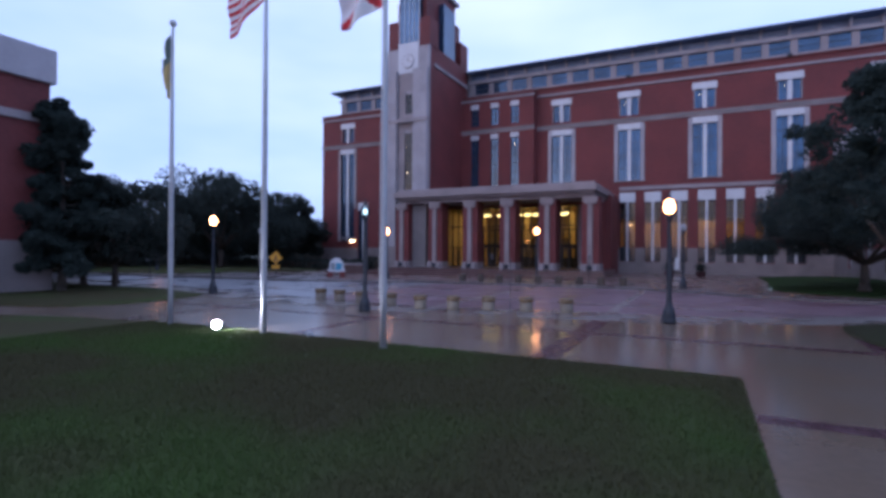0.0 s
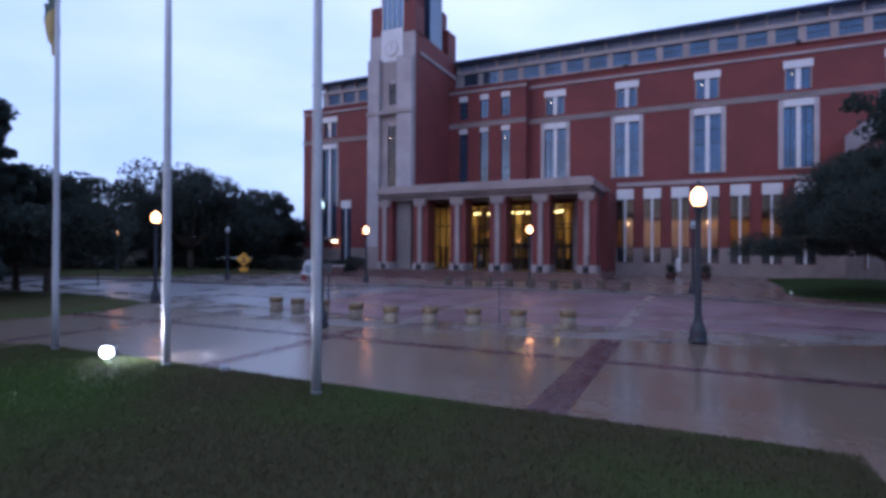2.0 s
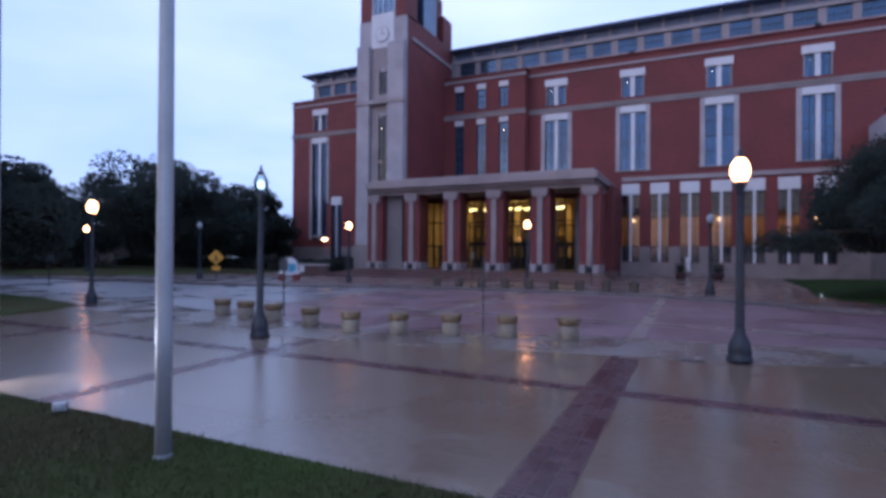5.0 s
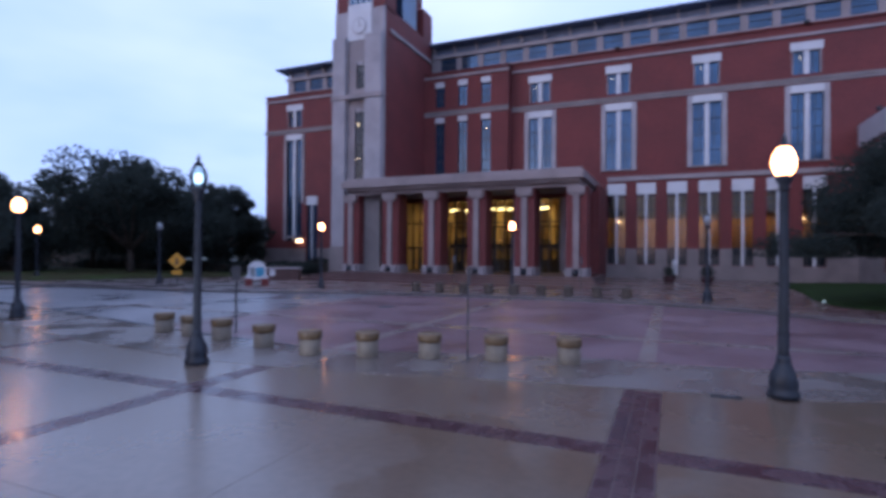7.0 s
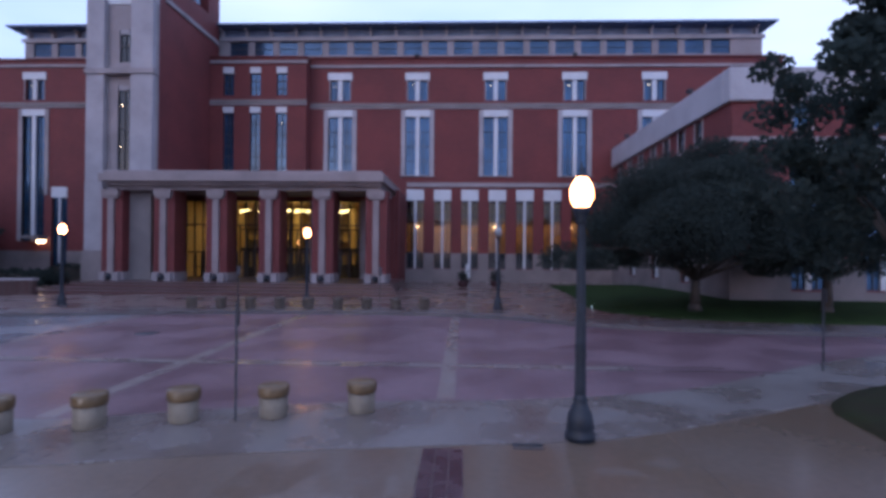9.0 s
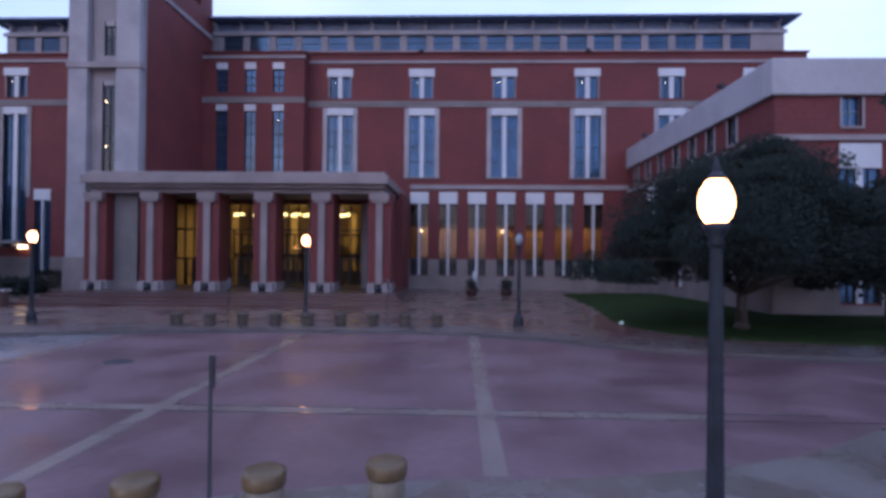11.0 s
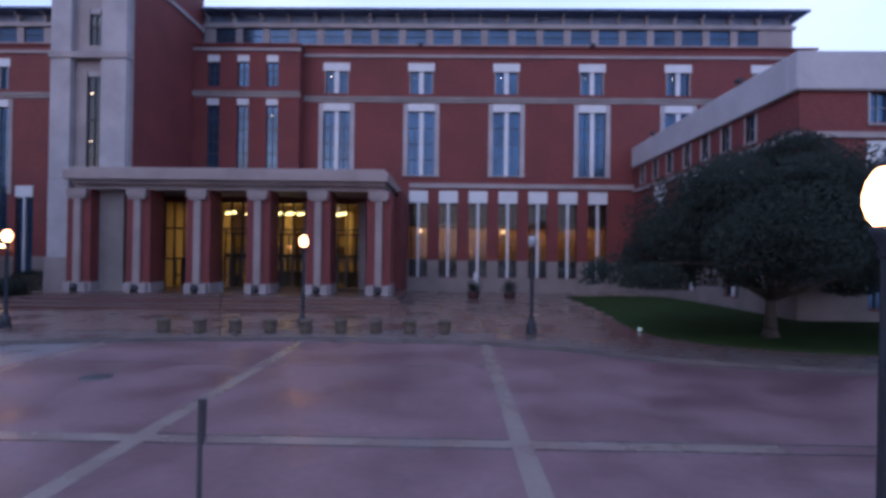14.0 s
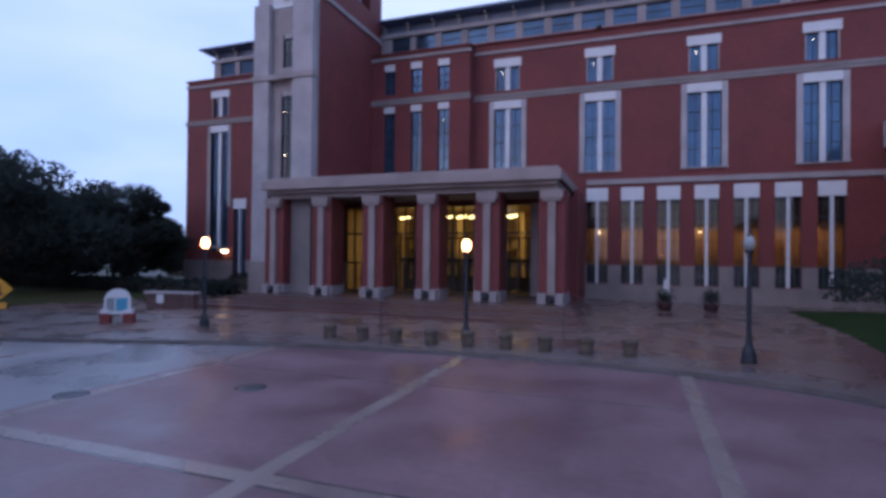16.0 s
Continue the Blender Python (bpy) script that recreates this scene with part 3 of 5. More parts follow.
BAY_U = kit(("window", panes(W, 0, H, 2, 3, 0.06), FRAME), ("pane", boxes((0, W, 0.26, 0.275, 0, H)), GLASS_DARK),
            ("header", boxes((0, W, -0.06, 0.2, H, H + 0.62)), WHITE))
BAY_L = kit(("window", panes(W, 0, 7.9, 2, 7, 0.06), FRAME), ("pane", boxes((0, W, 0.26, 0.275, 0, 7.9)), GLASS_DARK),
            ("header", boxes((0, W, -0.06, 0.2, 7.9, 8.5)), WHITE))
for a, b, c, d in bay_u:
    put_window(BAY_U, a, 65.0, c)
    low = put_window(BAY_L, a, 65.0, 9.6)
    if a > -22.5:
        # room lights stand as added glowing dots in front of the opaque pane
        for z in (1.6, 6.9):
            part("room_light_dot", boxes((0.5, 0.55, 0.1, 0.15, z, z + 0.07)), SCONCE, low)
W, H = 2.45, 13.4
WEST = kit(("window", panes(W, 0, H, 4, 10), FRAME), ("pane", boxes((0, W, 0.26, 0.275, 0, H)), GLASS_DARK),
           ("mullion", boxes((W / 2 - 0.2, W / 2 + 0.2, -0.02, 0.2, 0, H)), WHITE),
           ("header", boxes((0, W, -0.12, 0.2, H, H + 0.73)), WHITE),
           ("jamb", boxes((-0.45, 0, -0.10, 0.2, 0, H + 0.73)), STONE), ("jamb", boxes((W, W + 0.45, -0.10, 0.2, 5, H + 0.73)), STONE))
put_window(WEST, -49.75, 65.9, 4.0)
W, H = 1.7, 7.4
WESTG = kit(("window", panes(W, 0, H, 2, 4), FRAME), ("pane", boxes((0, W, 0.26, 0.275, 0, H)), GLASS_DARK),
            ("mullion", boxes((W / 2 - 0.09, W / 2 + 0.09, -0.04, 0.2, 0, H)), WHITE), ("header", boxes((0, W, -0.1, 0.2, H, H + 1.1)), WHITE))
put_window(WESTG, -46.45, 65.9, 1.3)
part("awning", boxes((-49.2, -46.9, 64.6, 65.9, 4.3, 4.6)), STONE, court, "small stone canopy over a side door")
part("side_door_light", boxes((-47.75, -47.0, 65.5, 65.75, 3.85, 4.1)), SCONCE, court, "lit lamp over the side door")

# clerestory storey under the overhanging roof
YC = 67.5
CL = [(-19.9 + 2.7 * k, -19.9 + 2.7 * k + 2.0) for k in range(-3, 17)]
holes = [(a, b, 24.35, 25.85) for a, b in CL]
holes += [(-36.5 - 2.7 * k, -34.5 - 2.7 * k, 24.35, 25.85) for k in range(6)]
bm = bmesh.new()
wall_with_holes(bm, -51.0, 28.6, 23.3, 26.4, YC, YC + 0.4, holes)
box(bm, 28.2, 28.6, YC + 0.4, 80, 23.3, 26.4)
box(bm, -51.0, -50.6, YC + 0.4, 80, 23.3, 26.4)
part("clerestory_wall", bm, STONE, court, "pale stone top storey")
W, H = 2.0, 1.5
CLERE = kit(("window", panes(W, 0, H, 6, 2, 0.05, 0.15), FRAME), ("pane", boxes((0, W, 0.18, 0.195, 0, H)), GLASS_DARK))
for a, b, c, d in holes:
    put_window(CLERE, a, YC, c)
part("frieze", boxes((-51.2, 28.8, YC - 0.22, YC, 25.9, 26.27)), STONE_LIGHT, court)
part("soffit_wall", boxes((-50.6, 28.2, YC + 0.3, 80, 26.4, 27.2)), SOFFIT, court, "dark recess under the eaves")
br = data(boxes((-0.08, 0.08, -0.7, 0.3, 0.1, 0.3), (-0.12, 0.12, -0.3, 0.3, -0.53, 0.1)), STONE_LIGHT, "bracket")
for k in range(30):
    x = -50.4 + 2.7 * k
    link("bracket", br, court, (x, YC, 26.80))
bm = bmesh.new()
v = [bm.verts.new(p) for p in ((-52.2, 66.3, 27.22), (29.6, 66.3, 27.22), (29.6, 82, 27.22), (-52.2, 82, 27.22), (-52.2, 66.3, 27.42), (29.6, 66.3, 27.42), (29.6, 82, 27.42), (-52.2, 82, 27.42), (-46, 74, 28.7), (23, 74, 28.7))]
for f in ((0, 1, 2, 3), (0, 1, 5, 4), (1, 2, 6, 5), (2, 3, 7, 6), (3, 0, 4, 7), (4, 5, 9, 8), (5, 6, 9), (6, 7, 8, 9), (7, 4, 8)):
    bm.faces.new([v[i] for i in f])
part("eaves_roof", bm, ROOFING, court, "dark metal hipped roof with deep eaves")

# ---------- clock tower ----------
TX0, TX1, TY0, TY1 = -34.75, -28.95, 55.4, 66.9
bm = boxes((TX0, TX1, TY0 + 0.3, TY1, 0, 27.6))
part("tower_shaft", bm, BRICK, court, "red brick clock tower shaft")
bm = bmesh.new()
slot = [(-32.3, -31.2, 10.0, 17.3), (-32.2, -31.25, 19.3, 22.1)]
wall_with_holes(bm, TX0 - 0.02, TX1 + 0.02, 0.1, 24.3, TY0 - 0.05, TY0 + 0.3, slot)
part("tower_front", bm, STONE, court, "pale limestone tower front")
for d in ((TX0 - 0.02, -33.2), (-30.4, TX1 + 0.02)):
    part("tower_front", boxes((*d, TY0 - 0.05, TY0 + 0.3, 24.3, 27.4)), STONE_LIGHT, court)
for d in ((TX0, -33.2), (-30.9, TX1)):
    part("tower_buttress", bevel_box((*d, TY0 - 0.6, TY0 - 0.05, 9.0, 24.6), 0.05), STONE_LIGHT, court, "limestone pier flanking the window slot")
    # right pier's foot: shade under the portico roof put into its colour
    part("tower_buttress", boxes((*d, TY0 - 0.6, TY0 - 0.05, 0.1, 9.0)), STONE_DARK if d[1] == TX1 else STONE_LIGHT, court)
part("tower_belt", boxes((TX0 - 0.1, TX1 + 0.1, TY0 - 0.72, TY0 + 0.2, 18.15, 18.6)), STONE, court)
for d in ((TX0 - 0.12, -33.0, TY0 - 0.75, TY0 - 0.55, 0.1, 3.1), (TX1, TX1 + 0.12, TY0, 60.4, 0.1, 3.1)):
    part("tower_base", boxes(d), STONE_BASE, court)
for d in ((TX1, TX1 + 0.14), (TX0 - 0.14, TX0)):
    part("tower_belt", boxes((*d, TY0 + 1.2, TY1, 25.1, 25.5)), STONE, court)
for a, b, c, d in slot:
    w, h = b - a, d - c
    win = part("tower_window", panes(w, 0, h, 2, 4 if h > 5 else 2, 0.07, 0.1), FRAME, court, loc=(a, TY0, c))
    part("pane", boxes((0, w, 0.14, 0.155, 0, h)), GLASS_DEEP, win)
    part("header", boxes((0.1, w - 0.1, -0.05, 0.1, h - 0.4, h)), STONE_LIGHT, win)
    if h > 5:
        # lights inside the tower, shown by glowing dots added before the glass
        for z in (2.0, 5.6):
            part("room_light_dot", boxes((0.3, 0.35, 0.02, 0.05, z, z + 0.08)), SCONCE, win)
# clock panel and upper tower
clock = part("clock_panel", boxes((-33.2, -30.4, TY0 - 0.12, TY0 + 0.3, 24.3, 28.0)), WHITE, court, "white stone clock panel")
bm = bmesh.new()
lathe(bm, [(0.82, 0), (0.86, 0.03), (0.86, 0.08), (0.78, 0.1)], 32)
for f in bm.faces:
    f.smooth = False
bmesh.ops.rotate(bm, verts=bm.verts, matrix=Matrix.Rotation(radians(90), 3, "X"))
part("clock_ring", bm, STONE_LIGHT, clock, "grey round clock rim", (-31.8, TY0 - 0.13, 25.7))
bm = bmesh.new()
lathe(bm, [(0.76, 0), (0.76, 0.03)], 32)
for f in bm.faces:
    f.smooth = False
bmesh.ops.rotate(bm, verts=bm.verts, matrix=Matrix.Rotation(radians(90), 3, "X"))
part("clock_face", bm, WHITE, clock, "white clock face", (-31.8, TY0 - 0.22, 25.7))
part("clock_hand", boxes((-31.84, -31.76, TY0 - 0.28, TY0 - 0.26, 25.7, 26.25)), STONE_BASE, clock)
part("clock_hand", boxes((-31.8, -31.35, TY0 - 0.30, TY0 - 0.28, 25.66, 25.74)), STONE_BASE, clock)
for a, b in ((TX0, -33.2), (-30.4, TX1)):
    for c, d in ((TY0 + 0.1, TY0 + 2.4), (TY1 - 2.4, TY1)):
        part("tower_shoulder", boxes((a, b, c, d, 27.6 if c > 60 else 27.4, 30.9)), BRICK, court, "red brick corner shoulder of the tower")
part("tower_upper", boxes((TX0 + 0.9, -33.2, TY0 + 0.9, TY1 - 0.9, 27.6, 33.5), (-30.4, TX1 - 0.9, TY0 + 0.9, TY1 - 0.9, 27.6, 33.5), (-33.2, -30.4, TY0 + 1.2, TY1 - 1.2, 27.6, 36.5)), BRICK, court, "stepped red brick tower top")
part("tower_lantern_glass", boxes((-33.15, -30.45, TY0 + 0.15, TY0 + 1.15, 28.0, 35.5), (TX1 - 0.88, TX1 - 0.1, 59.5, 62.8, 27.6, 34.0)), GLASS_DARK, court, "tall blue window of the tower lantern")
part("lantern_mullion", boxes(*[(-33.15 + 0.675 * k - 0.05, -33.15 + 0.675 * k + 0.05, TY0 + 0.05, TY0 + 0.15, 28.0, 35.5) for k in range(5)]), WHITE, court)
part("tower_cap", boxes((-33.6, -30.0, TY0 + 0.6, TY1 - 0.6, 36.5, 36.9)), STONE, court)

# ---------- portico ----------
FLOOR = 0.66
for d in ((-32.35, -8.9, 53.0, 65.0, 8.78, 9.45), (-32.05, -9.15, 53.25, 65.0, 9.45, 9.7), (-31.95, -9.2, 53.4, 65.0, 8.5, 8.78)):
    part("portico_roof", bevel_box(d, 0.07), PORTICO_STONE, court, "pale rosy stone slab roof of the entrance portico")
part("architrave", boxes((-31.9, -9.25, 53.85, 54.7, 8.16, 8.5), (-10.05, -9.25, 54.7, 60.5, 8.16, 8.5)), PORTICO_STONE, court)
part("portico_ceiling", boxes((-31.0, -10.05, 54.7, 60.5, 8.3, 8.49)), STONE, court)
pier = data(boxes((-0.86, 0.86, 0.12, 2.0, 0.7, 7.5)), BRICK, "pier")
pil = data(bevel_box((-0.25, 0.25, -0.12, 0.12, 0.6, 6.85)), PORTICO_STONE, "pilaster")
cap = data(boxes((-0.72, 0.72, -0.26, 0.3, 6.98, 7.5), (-0.6, 0.6, -0.2, 0.25, 6.78, 6.98)), PORTICO_STONE, "capital")
ped = data(boxes((-0.8, -0.3, -0.32, 0.12, 0, 0.66), (0.3, 0.8, -0.32, 0.12, 0, 0.66), (-0.95, 0.95, 0.12, 2.1, 0, 0.7)), STONE, "pedestal")
bm = bmesh.new()
bmesh.ops.create_icosphere(bm, subdivisions=2, radius=0.24)
ball = data(bm, IRON, "ball")
for k in range(6):
    x = -9.62 - 4.405 * k
    p = link("pier", pier, court, (x, 53.7, FLOOR), "red brick portico pier")
    for n, me in (("pilaster", pil), ("capital", cap), ("pedestal", ped)):
        link(n, me, p)
    link("uplight", ball, p, (0, -0.22, 0.3), "dark round uplight")
part("portico_end_wall", boxes((-9.85, -9.05, 55.72, 57.4, FLOOR, 8.15)), BRICK, court, "red brick end wall of the portico")
# entrance glazing
YL = 60.5
part("lobby_wall", boxes((-8.95, -8.6, 60.5, 66.5, 0.1, 9.0), (-28.9, -8.95, 60.2, 60.6, 8.0, 8.44), (-11.6, -8.95, 60.2, 60.6, FLOOR, 8.0)), BRICK, court, "red brick lobby walls")
for a, b in ((-28.9, -25.6), (-25.0, -21.3), (-20.7, -16.9), (-16.3, -12.2)):
    w = b - a
    win = part("entrance_window", boxes((0, w, -0.07, 0.07, 7.2, 7.34)), FRAME, court, "bronze entrance glazing", (a, YL, FLOOR))
    for i in range(5):
        part("mullion", boxes((w * i / 4 - 0.06, w * i / 4 + 0.06, -0.08, 0.08, 0, 7.2)), FRAME, win)
    for z in (2.3, 4.9):
        part("transom", boxes((0, w, -0.07, 0.07, z, z + 0.14)), FRAME, win)
    part("pane", boxes((0, w, -0.008, 0.008, 0, 7.3)), GLASS, win)
    part("door", boxes(*[(w * i / 4 + 0.1, w * i / 4 + 0.2, -0.05, 0.05, 0, 2.25) for i in (1, 2)], *[(w * i / 4 + w / 4 - 0.2, w * i / 4 + w / 4 - 0.1, -0.05, 0.05, 0, 2.25) for i in (1, 2)], (w / 4 + 0.1, w * 0.75 - 0.1, -0.05, 0.05, 0.9, 1.0)), FRAME, win)
for x in (-25.3, -21.0, -16.6, -11.9):
    part("lobby_pier", boxes((x - 0.3, x + 0.3, 60.2, 60.9, FLOOR, 8.0)), STONE, court)
for a, b in ((-25.0, -21.3), (-20.7, -16.9), (-16.3, -12.2)):
    w = b - a
    inner = part("vestibule_screen", boxes((0, w, -0.1, 0.1, 2.5, 2.85), (0, w, -0.06, 0.06, 4.6, 4.75)), FRAME, court, "dark bronze inner door screen", (a, 63.6, FLOOR))
    for i in range(6):
        part("mullion", boxes((w * i / 5 - 0.07, w * i / 5 + 0.07, -0.08, 0.08, 0, 5.2 if i in (0, 5) else 4.6)), FRAME, inner)
    for i in (1, 3):
        part("door_leaf", boxes((w * i / 5 + 0.1, w * i / 5 + 0.22, -0.04, 0.04, 0, 2.5), (w * (i + 1) / 5 - 0.22, w * (i + 1) / 5 - 0.1, -0.04, 0.04, 0, 2.5), (w * i / 5 + 0.22, w * (i + 1) / 5 - 0.22, -0.04, 0.04, 0, 0.9)), FRAME, inner)
part("lobby_floor", boxes((-28.9, -8.95, 60.42, 74, 0.3, FLOOR)), FLOORING, court)
part("lobby_ceiling", boxes((-28.9, -8.95, 60.6, 74, 8.0, 8.2)), PLASTER, court)
part("lobby_back_wall", boxes((-28.9, -8.95, 73.6, 74, FLOOR, 8.0), (-29.2, -28.9, 60.6, 74, FLOOR, 8.0), (-8.95, -8.7, 67.05, 74, FLOOR, 8.0)), PLASTER, court, "ochre plaster lobby walls")
for x in (-26.8, -23.6, -20.6, -17.6, -14.6, -11.6):
    part("lobby_column", boxes((x - 0.35, x + 0.35, 68.0, 68.7, FLOOR, 8.0)), OCHRE, court)
part("gallery", boxes((-28.9, -8.95, 70.5, 73.6, 4.4, 5.0)), OCHRE, court, "ochre upper gallery edge in the lobby")
part("reception_desk", boxes((-24, -13, 66.2, 67.0, FLOOR, 1.85)), FRAME, court, "dark desk inside the lobby")
# corridor behind the ground floor windows
part("corridor_wall", boxes((-8.6, 13.0, 71.5, 71.8, 0.3, 8.8), (12.7, 13.0, 67.05, 71.5, 0.3, 8.8)), PLASTER, court, "ochre corridor wall behind the windows")
part("corridor_ceiling", boxes((-8.7, 13.0, 67.6, 71.8, 6.5, 6.75)), PLASTER, court)
part("corridor_floor", boxes((-8.7, 13.0, 67.05, 71.8, 0.2, 0.6)), FLOORING, court)
part("spandrel", boxes((-8.7, 13.0, 68.2, 68.3, 0.6, 3.1)), FRAME, court, "dark furniture line behind the lower panes")


def area(name, x, y, z, sx, sy, power, color):
    l = new(name, bpy.data.lights.new(name, "AREA"))
    l.data.shape, l.data.size, l.data.size_y, l.data.energy, l.data.color = "RECTANGLE", sx, sy, power, color
    l.location = (x, y, z)
    return l


area("lobby_ceiling_lamp", -19, 65.5, 7.9, 16, 4, 580, (1.0, 0.64, 0.20))
area("corridor_lamp", 2.2, 70.4, 6.45, 19, 0.8, 230, (1.0, 0.56, 0.20))
bm = boxes((-0.42, 0.42, -0.08, 0.08, -0.09, 0.09))
for v in bm.verts:
    v.co.z += 0.14 * v.co.x - 0.35 * v.co.x ** 2
st = data(bm, STRIP, "lit_diffuser")
hg = data(boxes((-0.02, 0.02, -0.02, 0.02, 0.14, 0.75)), FRAME, "hanger")
for i, x in enumerate((-24.1, -22.3, -19.9, -18.7, -17.6, -15.2, -14.2)):
    f = tagged(link("pendant_light", st, None, (x, 62.5, 7.2)), "lit yellow pendant strip light in the lobby", "lamp", "lobby pendant lights")
    link("hanger", hg, f)
bm = bmesh.new()
bmesh.ops.create_icosphere(bm, subdivisions=2, radius=0.16)
sc = data(bm, SCONCE, "bulb")
ba = data(boxes((-0.06, 0.06, 0, 0.34, -0.06, 0.06)), FRAME, "bracket")
for x in (-7.7, 1.0, 9.6):
    f = tagged(link("wall_sconce", sc, None, (x, 71.15, 6.1)), "lit round warm wall lamp in the corridor", "lamp", "corridor sconces")
    link("arm", ba, f)

# steps up to the portico
for k in range(4):
    tagged(part("step_%s" % "abcd"[k], boxes((-33.5 + 0.3 * k, -7.0 - 0.35 * k, 47.2 + 1.45 * k, 60.4 if k == 3 else 48.75 + 1.45 * k, 0.0, 0.24 + 0.14 * k)), BRICK_PAVE, None), "low wide brick entrance step", "step", kind="structure")

# ---------- east wing and west block ----------
east = thing("east_wing", (0, 0, 0), "lower red brick wing with a broad pale stone parapet", "building")
hs = [(y, y + 1.05, 10.4, 12.0) for y in (46.05, 48.85, 51.6, 54.4, 57.5, 60.5, 63.5)]
hl = [(y, y + 1.7, 1.3, 8.4) for y in (47.6, 53.35, 59.05)]
bm = bmesh.new()
wall_with_holes(bm, 42.8, 66.5, 0.0, 12.1, 13.0, 13.5, hs + hl, axis="y")
part("wall", bm, BRICK, east)
hf = [(16.5 + 4.2 * k, 17.5 + 4.2 * k, 10.55, 12.05) for k in range(9)]
hf2 = [(16.35 + 4.2 * k, 18.45 + 4.2 * k, 1.2, 8.3) for k in range(9)]
bm = bmesh.new()
wall_with_holes(bm, 13.0, 60.0, 0.0, 12.1, 42.3, 42.8, hf + hf2)
box(bm, 59.5, 60, 42.8, 66.5, 0, 12.1)
part("wall", bm, BRICK, east)
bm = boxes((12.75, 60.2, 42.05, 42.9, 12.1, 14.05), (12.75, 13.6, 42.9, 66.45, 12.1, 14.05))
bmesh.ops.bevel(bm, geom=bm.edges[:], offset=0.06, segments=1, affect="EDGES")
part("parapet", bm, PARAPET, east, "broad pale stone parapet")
part("string_course", boxes((12.85, 60.1, 42.15, 42.31, 9.75, 10.05), (12.85, 13.01, 42.31, 66.45, 9.75, 10.05)), STONE, east)
part("base_course", boxes((12.86, 60.1, 42.16, 42.31, 0.0, 1.1), (12.86, 13.01, 42.31, 66.4, 0.0, 1.2)), STONE_BASE, east)
fx = [12.86] + [v for h in hf2 for v in h[:2]] + [60.1]
fy = [42.31] + [v for h in hl for v in h[:2]] + [66.4]
for a, b in zip(fx[0::2], fx[1::2]):
    part("base_course", boxes((a, b, 42.16, 42.31, 1.1, 3.0)), STONE_BASE, east)
for a, b in zip(fy[0::2], fy[1::2]):
    part("base_course", boxes((12.86, 13.01, a, b, 1.2, 3.0)), STONE_BASE, east)
part("roof", boxes((13.4, 60, 42.8, 66.4, 13.0, 13.3)), ROOFING, east)
W, H = 1.05, 1.6
SQ = kit(("window", panes(W, 0, H, 2, 2, 0.07, 0.22), SIGN_GREY), ("pane", boxes((0, W, 0.25, 0.265, 0, H)), GLASS_DARK), ("jamb", boxes((-0.1, 0, -0.06, 0.3, 0, H)), STONE_LIGHT), ("jamb", boxes((W, W + 0.1, -0.06, 0.3, 0, H)), STONE_LIGHT), ("sill", boxes((-0.08, W + 0.08, -0.1, 0.1, -0.12, 0)), STONE))
W, H = 1.7, 7.1
LG = kit(("window", panes(W, 0, H, 3, 6, 0.07, 0.12), FRAME), ("pane", boxes((0, W, 0.15, 0.165, 0, H)), GLASS_DARK), ("header", boxes((-0.3, W + 0.3, -0.1, 0.15, H, H + 1.2)), WHITE), ("mullion", boxes((W / 2 - 0.12, W / 2 + 0.12, -0.02, 0.12, 0, H)), WHITE))
W, H = 2.1, 7.1
LGF = kit(("window", panes(W, 0, H, 4, 5, 0.07, 0.12), FRAME), ("pane", boxes((0, W, 0.15, 0.165, 0, H)), GLASS_DARK), ("header", boxes((-0.02, W + 0.02, -0.1, 0.15, H, H + 1.3)), WHITE), ("mullion", boxes((W / 2 - 0.16, W / 2 + 0.16, -0.02, 0.12, 0, H)), WHITE))
for a, b, c, d in hf:
    put_window(SQ, a - 0.02, 42.3, c - 0.05, east)
for a, b, c, d in hf2:
    put_window(LGF, a, 42.3, c, east)
for hset, knd in ((hs, SQ), (hl, LG)):
    for a, b, c, d in hset:
        o = put_window(knd, 13.0, b + 0.0, c, east)
        o.rotation_euler = (0, 0, radians(-90))
west = thing("west_block", (0, 0, 0), "red brick block with a broad pale stone parapet behind trees", "building")
part("wall", boxes((-70, -33.5, -40, 16.7, 0, 12.1)), BRICK, west)
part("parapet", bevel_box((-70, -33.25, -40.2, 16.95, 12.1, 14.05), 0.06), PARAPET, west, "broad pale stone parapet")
part("string_course", boxes((-70, -33.35, -40.1, 16.85, 9.75, 10.2)), STONE, west)
part("base_course", boxes((-70, -33.36, -40.1, 16.84, 0.0, 3.0)), STONE_BASE, west)

# ---------- street lamps ----------
bm = bmesh.new()
lathe(bm, [(0.26, 0), (0.26, 0.10), (0.22, 0.16), (0.24, 0.22), (0.21, 0.42), (0.14, 0.58), (0.11, 0.66), (0.125, 0.70), (0.10, 0.76)], 16)
LBASE = data(bm, IRON, "base")
bm = bmesh.new()
lathe(bm, [(0.098, 0.74), (0.085, 2.4), (0.068, 3.72)], 24, lobes=1, depth=0.10)
LSHAFT = data(bm, IRON, "shaft")
bm = bmesh.new()
lathe(bm, [(0.07, 3.70), (0.10, 3.74), (0.075, 3.80), (0.13, 3.90), (0.16, 3.98), (0.10, 4.0)], 16)
LCOLLAR = data(bm, IRON, "collar")
GPROF = [(0.11, 3.99), (0.16, 4.06), (0.195, 4.17), (0.195, 4.27), (0.165, 4.39), (0.11, 4.48), (0.08, 4.51)]


def globe_mesh(mat):
    bm = bmesh.new()
    lathe(bm, GPROF, 20)
    return data(bm, mat, "globe")


